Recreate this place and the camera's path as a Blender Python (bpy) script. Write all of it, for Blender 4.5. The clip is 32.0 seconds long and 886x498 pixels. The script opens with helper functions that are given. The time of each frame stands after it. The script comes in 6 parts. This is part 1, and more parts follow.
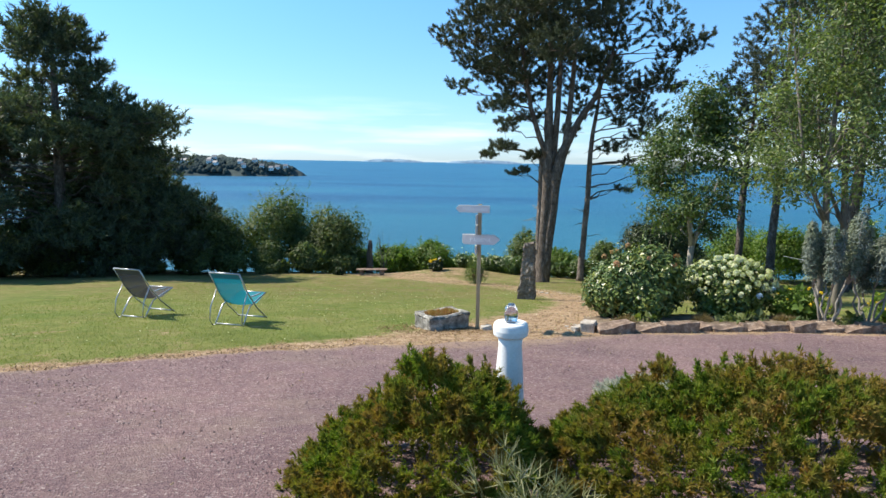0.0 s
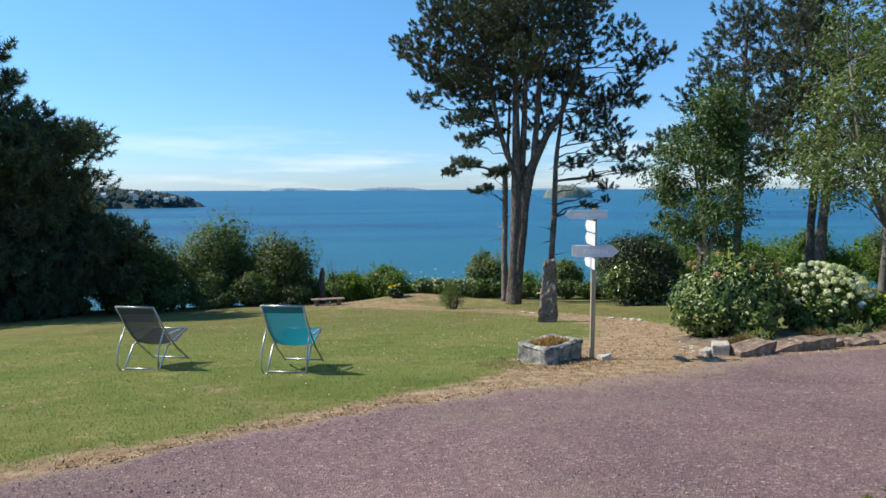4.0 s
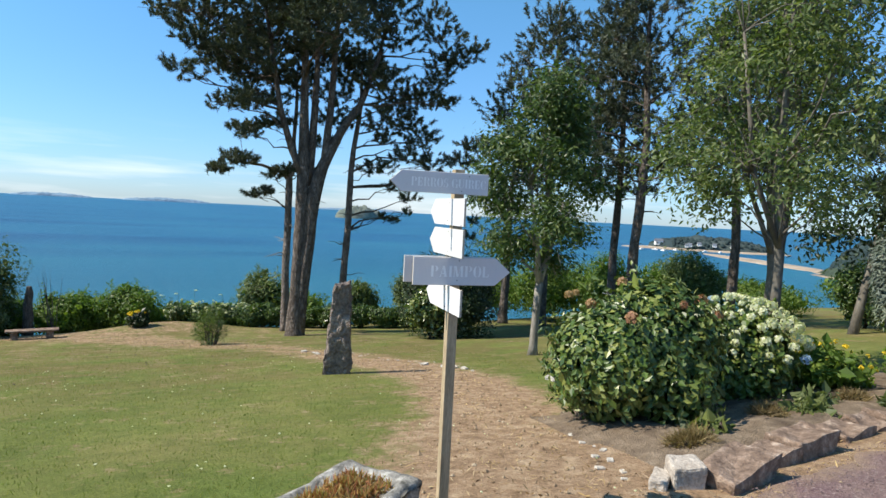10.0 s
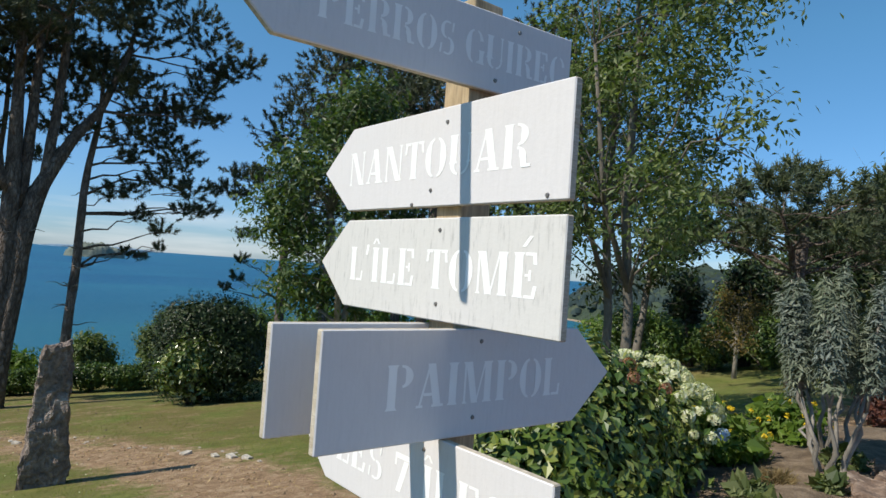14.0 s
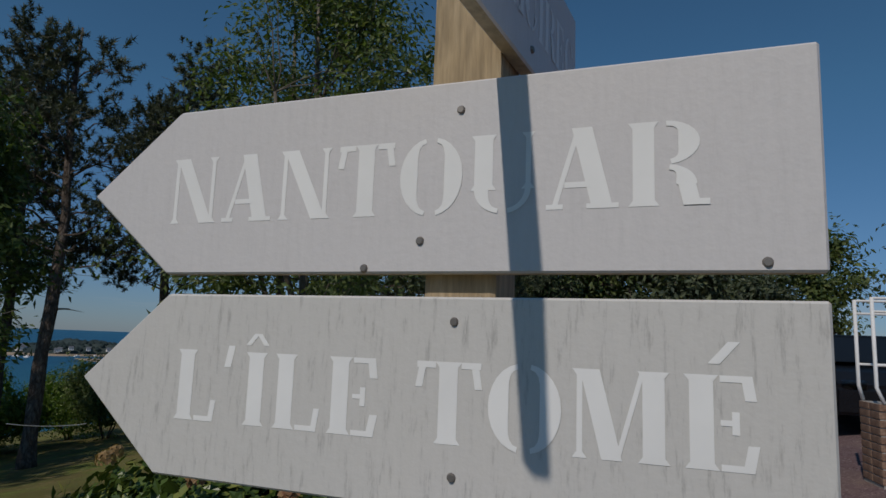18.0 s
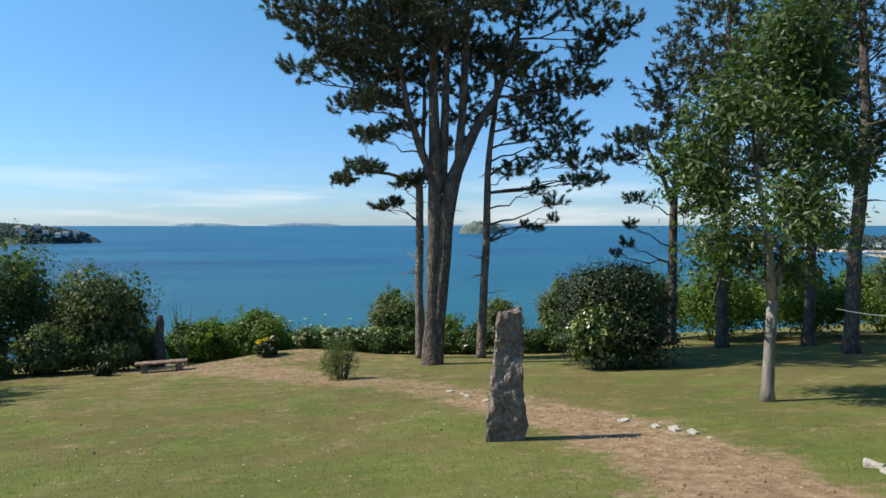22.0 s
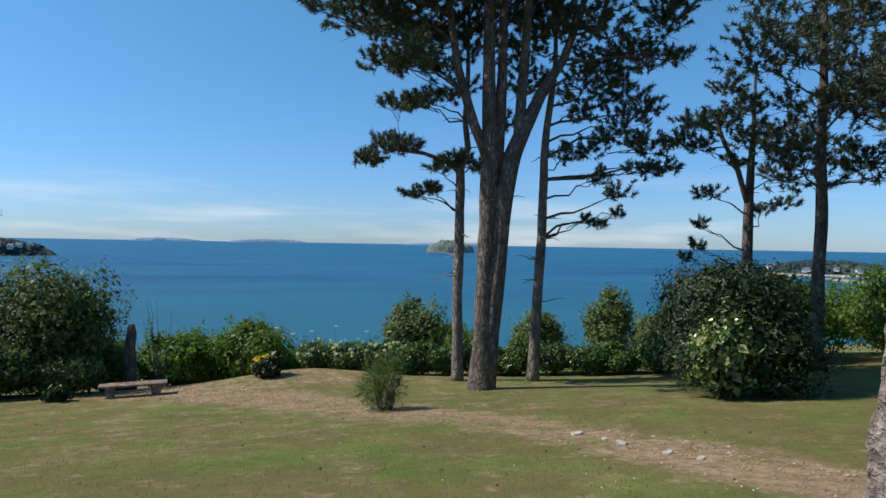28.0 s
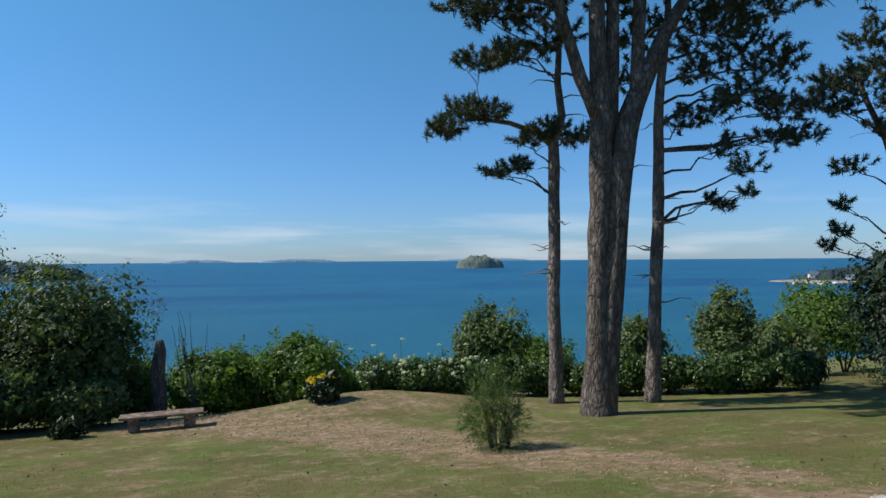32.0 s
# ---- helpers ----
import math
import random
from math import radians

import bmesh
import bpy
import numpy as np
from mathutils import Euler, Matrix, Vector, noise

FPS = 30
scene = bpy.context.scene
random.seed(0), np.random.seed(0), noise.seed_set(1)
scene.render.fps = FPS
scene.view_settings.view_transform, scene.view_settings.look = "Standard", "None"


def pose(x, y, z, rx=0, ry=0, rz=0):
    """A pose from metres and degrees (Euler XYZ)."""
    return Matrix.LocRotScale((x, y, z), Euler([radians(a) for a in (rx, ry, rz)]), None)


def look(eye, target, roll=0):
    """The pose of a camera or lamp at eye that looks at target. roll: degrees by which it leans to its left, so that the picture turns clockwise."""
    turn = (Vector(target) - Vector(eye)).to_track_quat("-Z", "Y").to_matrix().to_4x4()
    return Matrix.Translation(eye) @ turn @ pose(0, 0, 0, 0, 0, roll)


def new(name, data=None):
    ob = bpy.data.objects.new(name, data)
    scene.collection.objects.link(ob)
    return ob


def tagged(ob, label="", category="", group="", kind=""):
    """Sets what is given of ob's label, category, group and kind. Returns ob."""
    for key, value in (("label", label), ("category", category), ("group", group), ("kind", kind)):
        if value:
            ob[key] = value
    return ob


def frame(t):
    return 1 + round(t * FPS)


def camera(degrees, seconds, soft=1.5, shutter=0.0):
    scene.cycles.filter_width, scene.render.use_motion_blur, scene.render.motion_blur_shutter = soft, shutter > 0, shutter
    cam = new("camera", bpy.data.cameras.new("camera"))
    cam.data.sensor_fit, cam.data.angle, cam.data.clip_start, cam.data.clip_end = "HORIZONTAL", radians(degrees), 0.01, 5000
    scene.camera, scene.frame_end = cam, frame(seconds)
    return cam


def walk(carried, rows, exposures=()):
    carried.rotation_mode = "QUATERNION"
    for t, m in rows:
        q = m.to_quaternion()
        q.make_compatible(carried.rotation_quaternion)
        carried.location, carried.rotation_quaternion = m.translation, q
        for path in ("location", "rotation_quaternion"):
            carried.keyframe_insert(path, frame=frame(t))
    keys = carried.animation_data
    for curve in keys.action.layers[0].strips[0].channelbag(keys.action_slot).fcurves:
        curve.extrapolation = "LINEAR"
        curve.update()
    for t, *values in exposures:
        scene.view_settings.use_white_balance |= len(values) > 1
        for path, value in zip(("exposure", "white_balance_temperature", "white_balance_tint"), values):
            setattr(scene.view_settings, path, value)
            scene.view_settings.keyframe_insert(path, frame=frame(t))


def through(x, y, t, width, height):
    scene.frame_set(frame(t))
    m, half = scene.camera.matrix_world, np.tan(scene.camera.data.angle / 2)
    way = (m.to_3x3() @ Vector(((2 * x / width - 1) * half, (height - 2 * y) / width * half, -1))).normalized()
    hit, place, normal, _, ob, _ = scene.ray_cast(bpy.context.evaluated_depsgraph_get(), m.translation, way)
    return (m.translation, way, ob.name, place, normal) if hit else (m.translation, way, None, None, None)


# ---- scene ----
cam = camera(69.2, 32.0)
PATH = [
    (0, (-0.024, -0.28, 2.638), (-0.029, 1.7, 2.361), 0.9),
    (0.5, (-0.345, 0.094, 2.502), (-0.285, 2.068, 2.185), 3.0),
    (1, (-0.717, 0.245, 2.492), (-0.602, 2.232, 2.292), 0.8),
    (1.5, (-1.104, 0.414, 2.454), (-1.038, 2.398, 2.214), 0.5),
    (2, (-1.469, 0.617, 2.418), (-1.347, 2.6, 2.191), 1.4),
    (2.5, (-1.825, 0.846, 2.377), (-1.535, 2.803, 2.087), 2.7),
    (4.5, (-2.656, 2.033, 2.198), (-2.373, 4.006, 2.023), -0.7),
    (5, (-2.715, 2.446, 2.133), (-2.387, 4.404, 1.89), 0.1),
    (5.5, (-2.68, 2.875, 2.101), (-2.288, 4.832, 1.979), 0.5),
    (6, (-2.52, 3.295, 2.046), (-1.953, 5.205, 1.874), 1.4),
    (6.5, (-2.315, 3.679, 2.024), (-1.569, 5.522, 1.809), 0.6),
    (7, (-2.065, 4.052, 1.979), (-1.054, 5.766, 1.784), 1.2),
    (7.5, (-1.864, 4.329, 1.924), (-0.948, 6.094, 1.706), 1.9),
    (8, (-1.651, 4.752, 1.846), (-0.77, 6.526, 1.569), 3.1),
    (8.5, (-1.421, 5.16, 1.811), (-0.582, 6.961, 1.576), 4.6),
    (9, (-1.28, 5.574, 1.792), (-0.446, 7.38, 1.582), 3.0),
    (9.5, (-1.165, 5.979, 1.782), (-0.247, 7.747, 1.611), 5.0),
    (10, (-1.093, 6.351, 1.754), (-0.194, 8.133, 1.638), 2.9),
    (10.5, (-0.985, 6.78, 1.75), (-0.021, 8.531, 1.68), 2.2),
    (11, (-0.78, 7.27, 1.752), (0.255, 8.981, 1.714), 3.5),
    (11.5, (-0.671, 7.647, 1.739), (0.455, 9.293, 1.69), 1.9),
    (12, (-0.493, 8.009, 1.71), (0.595, 9.687, 1.763), 1.4),
    (12.5, (-0.434, 8.223, 1.677), (0.838, 9.764, 1.772), 1.0),
    (13, (-0.326, 8.436, 1.668), (0.982, 9.944, 1.789), 1.2),
    (13.5, (-0.223, 8.593, 1.63), (1.088, 10.101, 1.717), 3.1),
    (14, (-0.198, 8.766, 1.596), (1.278, 10.115, 1.658), 4.0),
    (14.5, (-0.2, 8.932, 1.6), (1.468, 10.035, 1.645), 3.4),
    (16.5, (-0.01, 9.273, 1.629), (1.918, 9.764, 1.829), 3.0),
    (17, (0.03, 9.285, 1.651), (1.967, 9.708, 1.912), 2.0),
    (17.5, (0.031, 9.286, 1.642), (1.967, 9.694, 1.938), 2.3),
    (18, (0.022, 9.292, 1.637), (1.959, 9.701, 1.919), 2.1),
    (18.5, (0.01, 9.286, 1.627), (1.951, 9.69, 1.89), 2.2),
    (19, (-0.024, 9.285, 1.6), (1.91, 9.748, 1.818), 0.9),
    (19.5, (-0.032, 9.235, 1.591), (1.85, 9.885, 1.776), -0.7),
    (20, (-0.018, 9.144, 1.58), (1.522, 10.416, 1.679), 5.4),
    (20.4, (-0.095, 9.161, 1.568), (1.095, 10.769, 1.589), 3.4),
    (20.7, (-0.15, 9.204, 1.564), (0.907, 10.902, 1.55), 2.4),
    (21, (-0.262, 9.246, 1.552), (0.765, 10.963, 1.541), 3.3),
    (21.5, (-0.43, 9.327, 1.537), (0.479, 11.107, 1.515), -0.2),
    (22, (-0.538, 9.577, 1.515), (0.002, 11.501, 1.433), -0.0),
    (22.5, (-0.621, 9.82, 1.492), (-0.208, 11.774, 1.399), 1.9),
    (23, (-0.758, 10.086, 1.451), (-0.404, 12.053, 1.39), -0.4),
    (23.5, (-0.82, 10.451, 1.435), (-0.39, 12.404, 1.458), 0.9),
    (24, (-0.881, 10.8, 1.385), (-0.503, 12.764, 1.405), 0.1),
    (24.5, (-1.006, 11.099, 1.359), (-0.834, 13.092, 1.331), 1.3),
    (26.5, (-1.4, 12.74, 1.01), (-0.99, 14.702, 0.96), 1.4),
    (27, (-1.467, 13.16, 0.913), (-1.037, 15.114, 0.925), 0.9),
    (27.5, (-1.489, 13.513, 0.821), (-0.971, 15.445, 0.863), 2.3),
    (28, (-1.537, 13.947, 0.753), (-0.896, 15.842, 0.731), 1.0),
    (28.5, (-1.447, 14.343, 0.69), (-0.679, 16.189, 0.676), 3.1),
    (29, (-1.443, 14.775, 0.635), (-0.586, 16.58, 0.556), 0.8),
    (29.5, (-1.593, 15.18, 0.58), (-0.984, 17.085, 0.551), 3.5),
    (30, (-1.727, 15.635, 0.487), (-1.218, 17.569, 0.449), 0.8),
    (30.5, (-1.818, 16.115, 0.411), (-1.322, 18.053, 0.434), 2.1),
    (31, (-1.786, 16.553, 0.339), (-1.211, 18.468, 0.357), 0.3),
    (31.5, (-1.793, 17.041, 0.228), (-1.298, 18.979, 0.203), 1.4),
    (32, (-1.821, 17.454, 0.18), (-1.266, 19.375, 0.208), -0.4),
]
walk(cam, [(t, look(eye, target, roll)) for t, eye, target, roll in PATH],
     exposures=[(0, 0.82, 7000, 10), (2.5, 0.62, 6850, 10), (5, 0.40, 6700, 10), (6, 0.35, 6650, 10), (8, 0.52, 6850, 10), (10, 0.58, 6900, 10), (12, 0.54, 6800, 10), (13, 0.47, 6700, 10), (14.0, 0.1, 6900, 10), (14.5, -0.12, 6900, 12),
                (16.5, -1.15, 6900, 14), (17.0, -1.27, 6850, 14), (19.6, -1.27, 6850, 14), (20.0, -1.15, 6750, 13), (20.4, -0.7, 6600, 12), (20.7, -0.1, 6500, 10), (21.0, 0.33, 6950, 11), (22, 0.34, 6950, 10), (24, 0.26, 6700, 11), (27, 0.1, 6550, 11), (30, 0.05, 6450, 11), (32, -0.06, 6350, 10)])

# ---- light ----
SUN_FROM = Vector((-0.945, 0.322, 1.05)).normalized()
world = bpy.data.worlds.new("world")
scene.world = world
world.use_nodes = True
wn = world.node_tree
sky = wn.nodes.new("ShaderNodeTexSky")
sky.sky_type = "NISHITA"
sky.sun_disc = False
sky.sun_elevation = math.asin(SUN_FROM.z)
sky.sun_rotation = math.atan2(SUN_FROM.x, SUN_FROM.y)
sky.air_density, sky.dust_density, sky.ozone_density = 1.0, 0.15, 2.0
wn.nodes["Background"].inputs[1].default_value = 0.098
tint = wn.nodes.new("ShaderNodeMix")
tint.data_type, tint.blend_type = "RGBA", "MULTIPLY"
tint.inputs[0].default_value = 1.0
wn.links.new(sky.outputs[0], tint.inputs[6])
# a thin bank of cloud low over the sea
way = wn.nodes.new("ShaderNodeTexCoord")
stretch = wn.nodes.new("ShaderNodeMapping")
stretch.inputs["Scale"].default_value = (1.6, 1.6, 16)
puff = wn.nodes.new("ShaderNodeTexNoise")
puff.inputs["Scale"].default_value, puff.inputs["Detail"].default_value = 2.2, 6
band = wn.nodes.new("ShaderNodeSeparateXYZ")
wn.links.new(way.outputs["Generated"], stretch.inputs[0])
wn.links.new(stretch.outputs[0], puff.inputs["Vector"])
wn.links.new(way.outputs["Generated"], band.inputs[0])
# cooler, thinner air towards the horizon
rise = wn.nodes.new("ShaderNodeMapRange")
rise.inputs["From Max"].default_value = 0.35
wn.links.new(band.outputs[2], rise.inputs[0])
hue = wn.nodes.new("ShaderNodeMix")
hue.data_type = "RGBA"
hue.inputs[6].default_value, hue.inputs[7].default_value = (0.52, 0.76, 1.26, 1), (0.60, 1.15, 1.38, 1)
wn.links.new(rise.outputs[0], hue.inputs[0])
wn.links.new(hue.outputs[2], tint.inputs[7])
low = wn.nodes.new("ShaderNodeMapRange")
low.inputs["From Min"].default_value, low.inputs["From Max"].default_value = 0.11, 0.035
wn.links.new(band.outputs[2], low.inputs[0])
thick = wn.nodes.new("ShaderNodeMapRange")
thick.inputs["From Min"].default_value, thick.inputs["From Max"].default_value, thick.inputs["To Max"].default_value = 0.5, 0.75, 0.6
wn.links.new(puff.outputs["Fac"], thick.inputs[0])
both = wn.nodes.new("ShaderNodeMath")
both.operation = "MULTIPLY"
wn.links.new(low.outputs[0], both.inputs[0])
wn.links.new(thick.outputs[0], both.inputs[1])
cloud = wn.nodes.new("ShaderNodeMix")
cloud.data_type = "RGBA"
cloud.inputs[7].default_value = (8.0, 8.6, 9.2, 1)
wn.links.new(both.outputs[0], cloud.inputs[0])
wn.links.new(tint.outputs[2], cloud.inputs[6])
wn.links.new(cloud.outputs[2], wn.nodes["Background"].inputs[0])
sun = new("sun", bpy.data.lights.new("sun", "SUN"))
sun.data.energy, sun.data.angle, sun.data.color = 4.6, radians(0.6), (1.0, 0.96, 0.88)
sun.matrix_world = look(SUN_FROM * 50, (0, 0, 0))

# ---- mesh tools ----
RNG = np.random.default_rng(7)


def nmesh(name, V, F, mats=(), smooth=False, index=None):
    V, F = np.asarray(V, float), np.asarray(F, int)
    k = F.shape[1]
    me = bpy.data.meshes.new(name)
    me.vertices.add(len(V))
    me.vertices.foreach_set("co", V.ravel())
    me.loops.add(F.size)
    me.loops.foreach_set("vertex_index", F.ravel())
    me.polygons.add(len(F))
    me.polygons.foreach_set("loop_start", np.arange(len(F)) * k)
    me.polygons.foreach_set("loop_total", np.full(len(F), k))
    me.polygons.foreach_set("use_smooth", np.full(len(F), smooth))
    if index is not None:
        me.polygons.foreach_set("material_index", np.asarray(index, int))
    for m in mats if isinstance(mats, (list, tuple)) else (mats,):
        me.materials.append(m)
    me.update(calc_edges=True)
    me.validate()
    return me


def child(name, mesh, parent, label=""):
    """One mesh under a thing, in the thing's own axes."""
    ob = new(name, mesh)
    ob.parent = parent
    return tagged(ob, label)


def part(name, bm, material, parent, label="", smooth=False):
    me = bpy.data.meshes.new(name)
    bm.to_mesh(me)
    bm.free()
    me.materials.append(material)
    if smooth:
        me.polygons.foreach_set("use_smooth", [True] * len(me.polygons))
    return child(name, me, parent, label)


def thing(name, m, label, category, group="", kind=""):
    ob = new(name)
    ob.empty_display_size = 0.1
    ob.matrix_world = m
    return tagged(ob, label, category, group, kind)


def box(sx, sy, sz, at=(0, 0, 0), bevel=0.0, turn=None, wobble=0.0, cuts=0):
    bm = bmesh.new()
    bmesh.ops.create_cube(bm, size=1, matrix=Matrix.Diagonal((sx, sy, sz, 1)))
    if cuts:
        bmesh.ops.subdivide_edges(bm, edges=bm.edges[:], cuts=cuts, use_grid_fill=True)
    if bevel:
        bmesh.ops.bevel(bm, geom=bm.edges[:] if not cuts else [e for e in bm.edges if len(e.link_faces) == 2 and e.calc_face_angle(0) > 0.5],
                        offset=bevel, segments=2, affect="EDGES", profile=0.6)
    if wobble:
        for v in bm.verts:
            v.co += noise.noise_vector(v.co * 3.1 + Vector(at) * 7) * wobble + noise.noise_vector(v.co * 11 + Vector(at)) * wobble * 0.4
    m = Matrix.Translation(at) @ (turn or Matrix())
    bmesh.ops.transform(bm, matrix=m, verts=bm.verts[:])
    return bm


def tube_vf(pts, rad, n=8, cap=True, ripple=0.0):
    """A bent tapered pipe through the points: vertices and quads."""
    pts = [Vector(p) for p in pts]
    V, F = [], []
    for i, p in enumerate(pts):
        d = (pts[min(i + 1, len(pts) - 1)] - pts[max(i - 1, 0)]).normalized()
        s = d.cross(Vector((0.31, 0.94, 0.13))).normalized()
        u = d.cross(s)
        for k in range(n):
            a = 2 * math.pi * k / n
            r = rad[i] * (1 + ripple * noise.noise(Vector((k * 1.7, i * 0.8, p.x))))
            V.append(p + (s * math.cos(a) + u * math.sin(a)) * r)
    for i in range(len(pts) - 1):
        for k in range(n):
            F.append((i * n + k, i * n + (k + 1) % n, (i + 1) * n + (k + 1) % n, (i + 1) * n + k))
    if cap:
        for i in (0, len(pts) - 1):
            c = len(V)
            V.append(pts[i])
            for k in range(n):
                a, b = i * n + k, i * n + (k + 1) % n
                F.append((a, b, c, c) if i else (b, a, c, c))
    return V, F


def tube(pts, rad, n=8):
    bm = bmesh.new()
    V, F = tube_vf(pts, rad if isinstance(rad, (list, tuple)) else [rad] * len(pts), n)
    vs = [bm.verts.new(v) for v in V]
    for f in F:
        bm.faces.new([vs[i] for i in dict.fromkeys(f)])
    bmesh.ops.recalc_face_normals(bm, faces=bm.faces[:])
    return bm


def bend(a, b, sag=0.0, n=5, jitter=0.0, rng=RNG):
    """Points from a to b along a bow."""
    a, b = Vector(a), Vector(b)
    out = []
    for i in range(n):
        f = i / (n - 1)
        p = a.lerp(b, f) + Vector((0, 0, sag * 4 * f * (1 - f)))
        if jitter and 0 < i < n - 1:
            p += Vector(rng.normal(0, jitter, 3))
        out.append(p)
    return out


class Wood:
    """Collects pipes into one mesh."""

    def __init__(self):
        self.V, self.F = [], []

    def add(self, pts, rad, n=7, ripple=0.0):
        V, F = tube_vf(pts, rad, n, True, ripple)
        o = len(self.V)
        self.V += [tuple(v) for v in V]
        self.F += [tuple(i + o for i in f) for f in F]

    def mesh(self, name, mat):
        me = bpy.data.meshes.new(name)
        me.from_pydata(self.V, [], [tuple(dict.fromkeys(f)) for f in self.F])
        me.materials.append(mat)
        me.polygons.foreach_set("use_smooth", [True] * len(me.polygons))
        return me


def unit(a):
    return a / np.maximum(np.linalg.norm(a, axis=1, keepdims=True), 1e-9)


def leaf_vf(P, N, length, width, rng=RNG, fold=0.15, droop=0.0):
    """Rhombic folded leaves at P that face about N."""
    n = len(P)
    N = unit(N)
    d = unit(np.cross(N, rng.normal(size=(n, 3))))
    d[:, 2] -= droop
    d = unit(d)
    s = unit(np.cross(N, d))
    k = rng.uniform(0.6, 1.3, (n, 1))
    L, W = length * k, width * k
    V = np.stack([P, P + d * L * 0.45 + s * W * 0.5 + N * W * fold, P + d * L, P + d * L * 0.45 - s * W * 0.5 + N * W * fold], 1)
    return V.reshape(-1, 3), np.arange(4 * n).reshape(-1, 4)


def tuft_vf(P, D, count, length, width, rng=RNG, spread=0.75):
    """Bunches of needles at P that point about D, one thin triangle a needle."""
    n = len(P)
    P2 = np.repeat(P, count, 0)
    d = unit(np.repeat(unit(D), count, 0) + rng.normal(0, spread, (n * count, 3)))
    s = unit(np.cross(d, rng.normal(size=d.shape)))
    L = length * rng.uniform(0.6, 1.2, (len(d), 1))
    V = np.stack([P2 + s * width * 0.5, P2 - s * width * 0.5, P2 + d * L], 1)
    return V.reshape(-1, 3), np.arange(3 * len(P2)).reshape(-1, 3)


def ball_points(n, rng=RNG, shell=0.5):
    """Points in the unit ball, most of them near its skin, and their ways outward."""
    d = unit(rng.normal(size=(n, 3)))
    r = 1 - shell * rng.random((n, 1)) ** 1.5
    return d * r, d


# ---- materials ----
def mat(name, build, rough=0.8, metal=0.0, spec=0.3):
    m = bpy.data.materials.new(name)
    m.use_nodes = True
    nt = m.node_tree
    b = nt.nodes["Principled BSDF"]
    b.inputs["Roughness"].default_value, b.inputs["Metallic"].default_value = rough, metal
    b.inputs["Specular IOR Level"].default_value = spec
    build(nt, b)
    return m


def node(nt, kind, **kw):
    n = nt.nodes.new(kind)
    for k, v in kw.items():
        if k in n.inputs:
            n.inputs[k].default_value = v
    return n


def coords(nt, scale=(1, 1, 1)):
    c = nt.nodes.new("ShaderNodeNewGeometry")
    m = nt.nodes.new("ShaderNodeMapping")
    m.inputs["Scale"].default_value = scale
    nt.links.new(c.outputs["Position"], m.inputs[0])
    return m.outputs[0]


def local(nt, scale=(1, 1, 1)):
    c = nt.nodes.new("ShaderNodeTexCoord")
    m = nt.nodes.new("ShaderNodeMapping")
    m.inputs["Scale"].default_value = scale
    nt.links.new(c.outputs["Object"], m.inputs[0])
    return m.outputs[0]


def noisy(nt, vec, scale, detail=4.0, rough=0.6):
    n = node(nt, "ShaderNodeTexNoise", Scale=scale, Detail=detail, Roughness=rough)
    nt.links.new(vec, n.inputs["Vector"])
    return n.outputs["Fac"]


def ramp(nt, fac, stops):
    r = nt.nodes.new("ShaderNodeValToRGB")
    e = r.color_ramp.elements
    while len(e) < len(stops):
        e.new(0.5)
    for el, (p, c) in zip(e, stops):
        el.position, el.color = p, (*c, 1)
    nt.links.new(fac, r.inputs[0])
    return r.outputs[0]


def mixc(nt, fac, a, b, mode="MIX"):
    m = nt.nodes.new("ShaderNodeMix")
    m.data_type, m.blend_type = "RGBA", mode
    for sock, v in ((m.inputs[0], fac), (m.inputs[6], a), (m.inputs[7], b)):
        if isinstance(v, bpy.types.NodeSocket):
            nt.links.new(v, sock)
        elif isinstance(v, tuple):
            sock.default_value = (*v, 1)
        else:
            sock.default_value = v
    return m.outputs[2]


def bump(nt, b, height, strength=0.5, dist=0.02):
    n = node(nt, "ShaderNodeBump", Strength=strength, Distance=dist)
    nt.links.new(height, n.inputs["Height"])
    nt.links.new(n.outputs[0], b.inputs["Normal"])


def speckled(name, c1, c2, c3, scale, rough=0.85, grain=40.0, strength=0.6, dist=0.02, stretch=(1, 1, 1), metal=0.0, spec=0.3):
    """A surface with large stains and fine grain, in the thing's own axes."""
    def build(nt, b):
        v = local(nt, stretch)
        big = ramp(nt, noisy(nt, v, scale), [(0.3, c1), (0.55, c2), (0.75, c3)])
        fine = noisy(nt, v, grain, 3)
        col = mixc(nt, 0.5, big, ramp(nt, fine, [(0.3, (0.25, 0.25, 0.25)), (0.7, (0.75, 0.75, 0.75))]), "OVERLAY")
        nt.links.new(col, b.inputs["Base Color"])
        bump(nt, b, fine, strength, dist)
    return mat(name, build, rough, metal, spec)


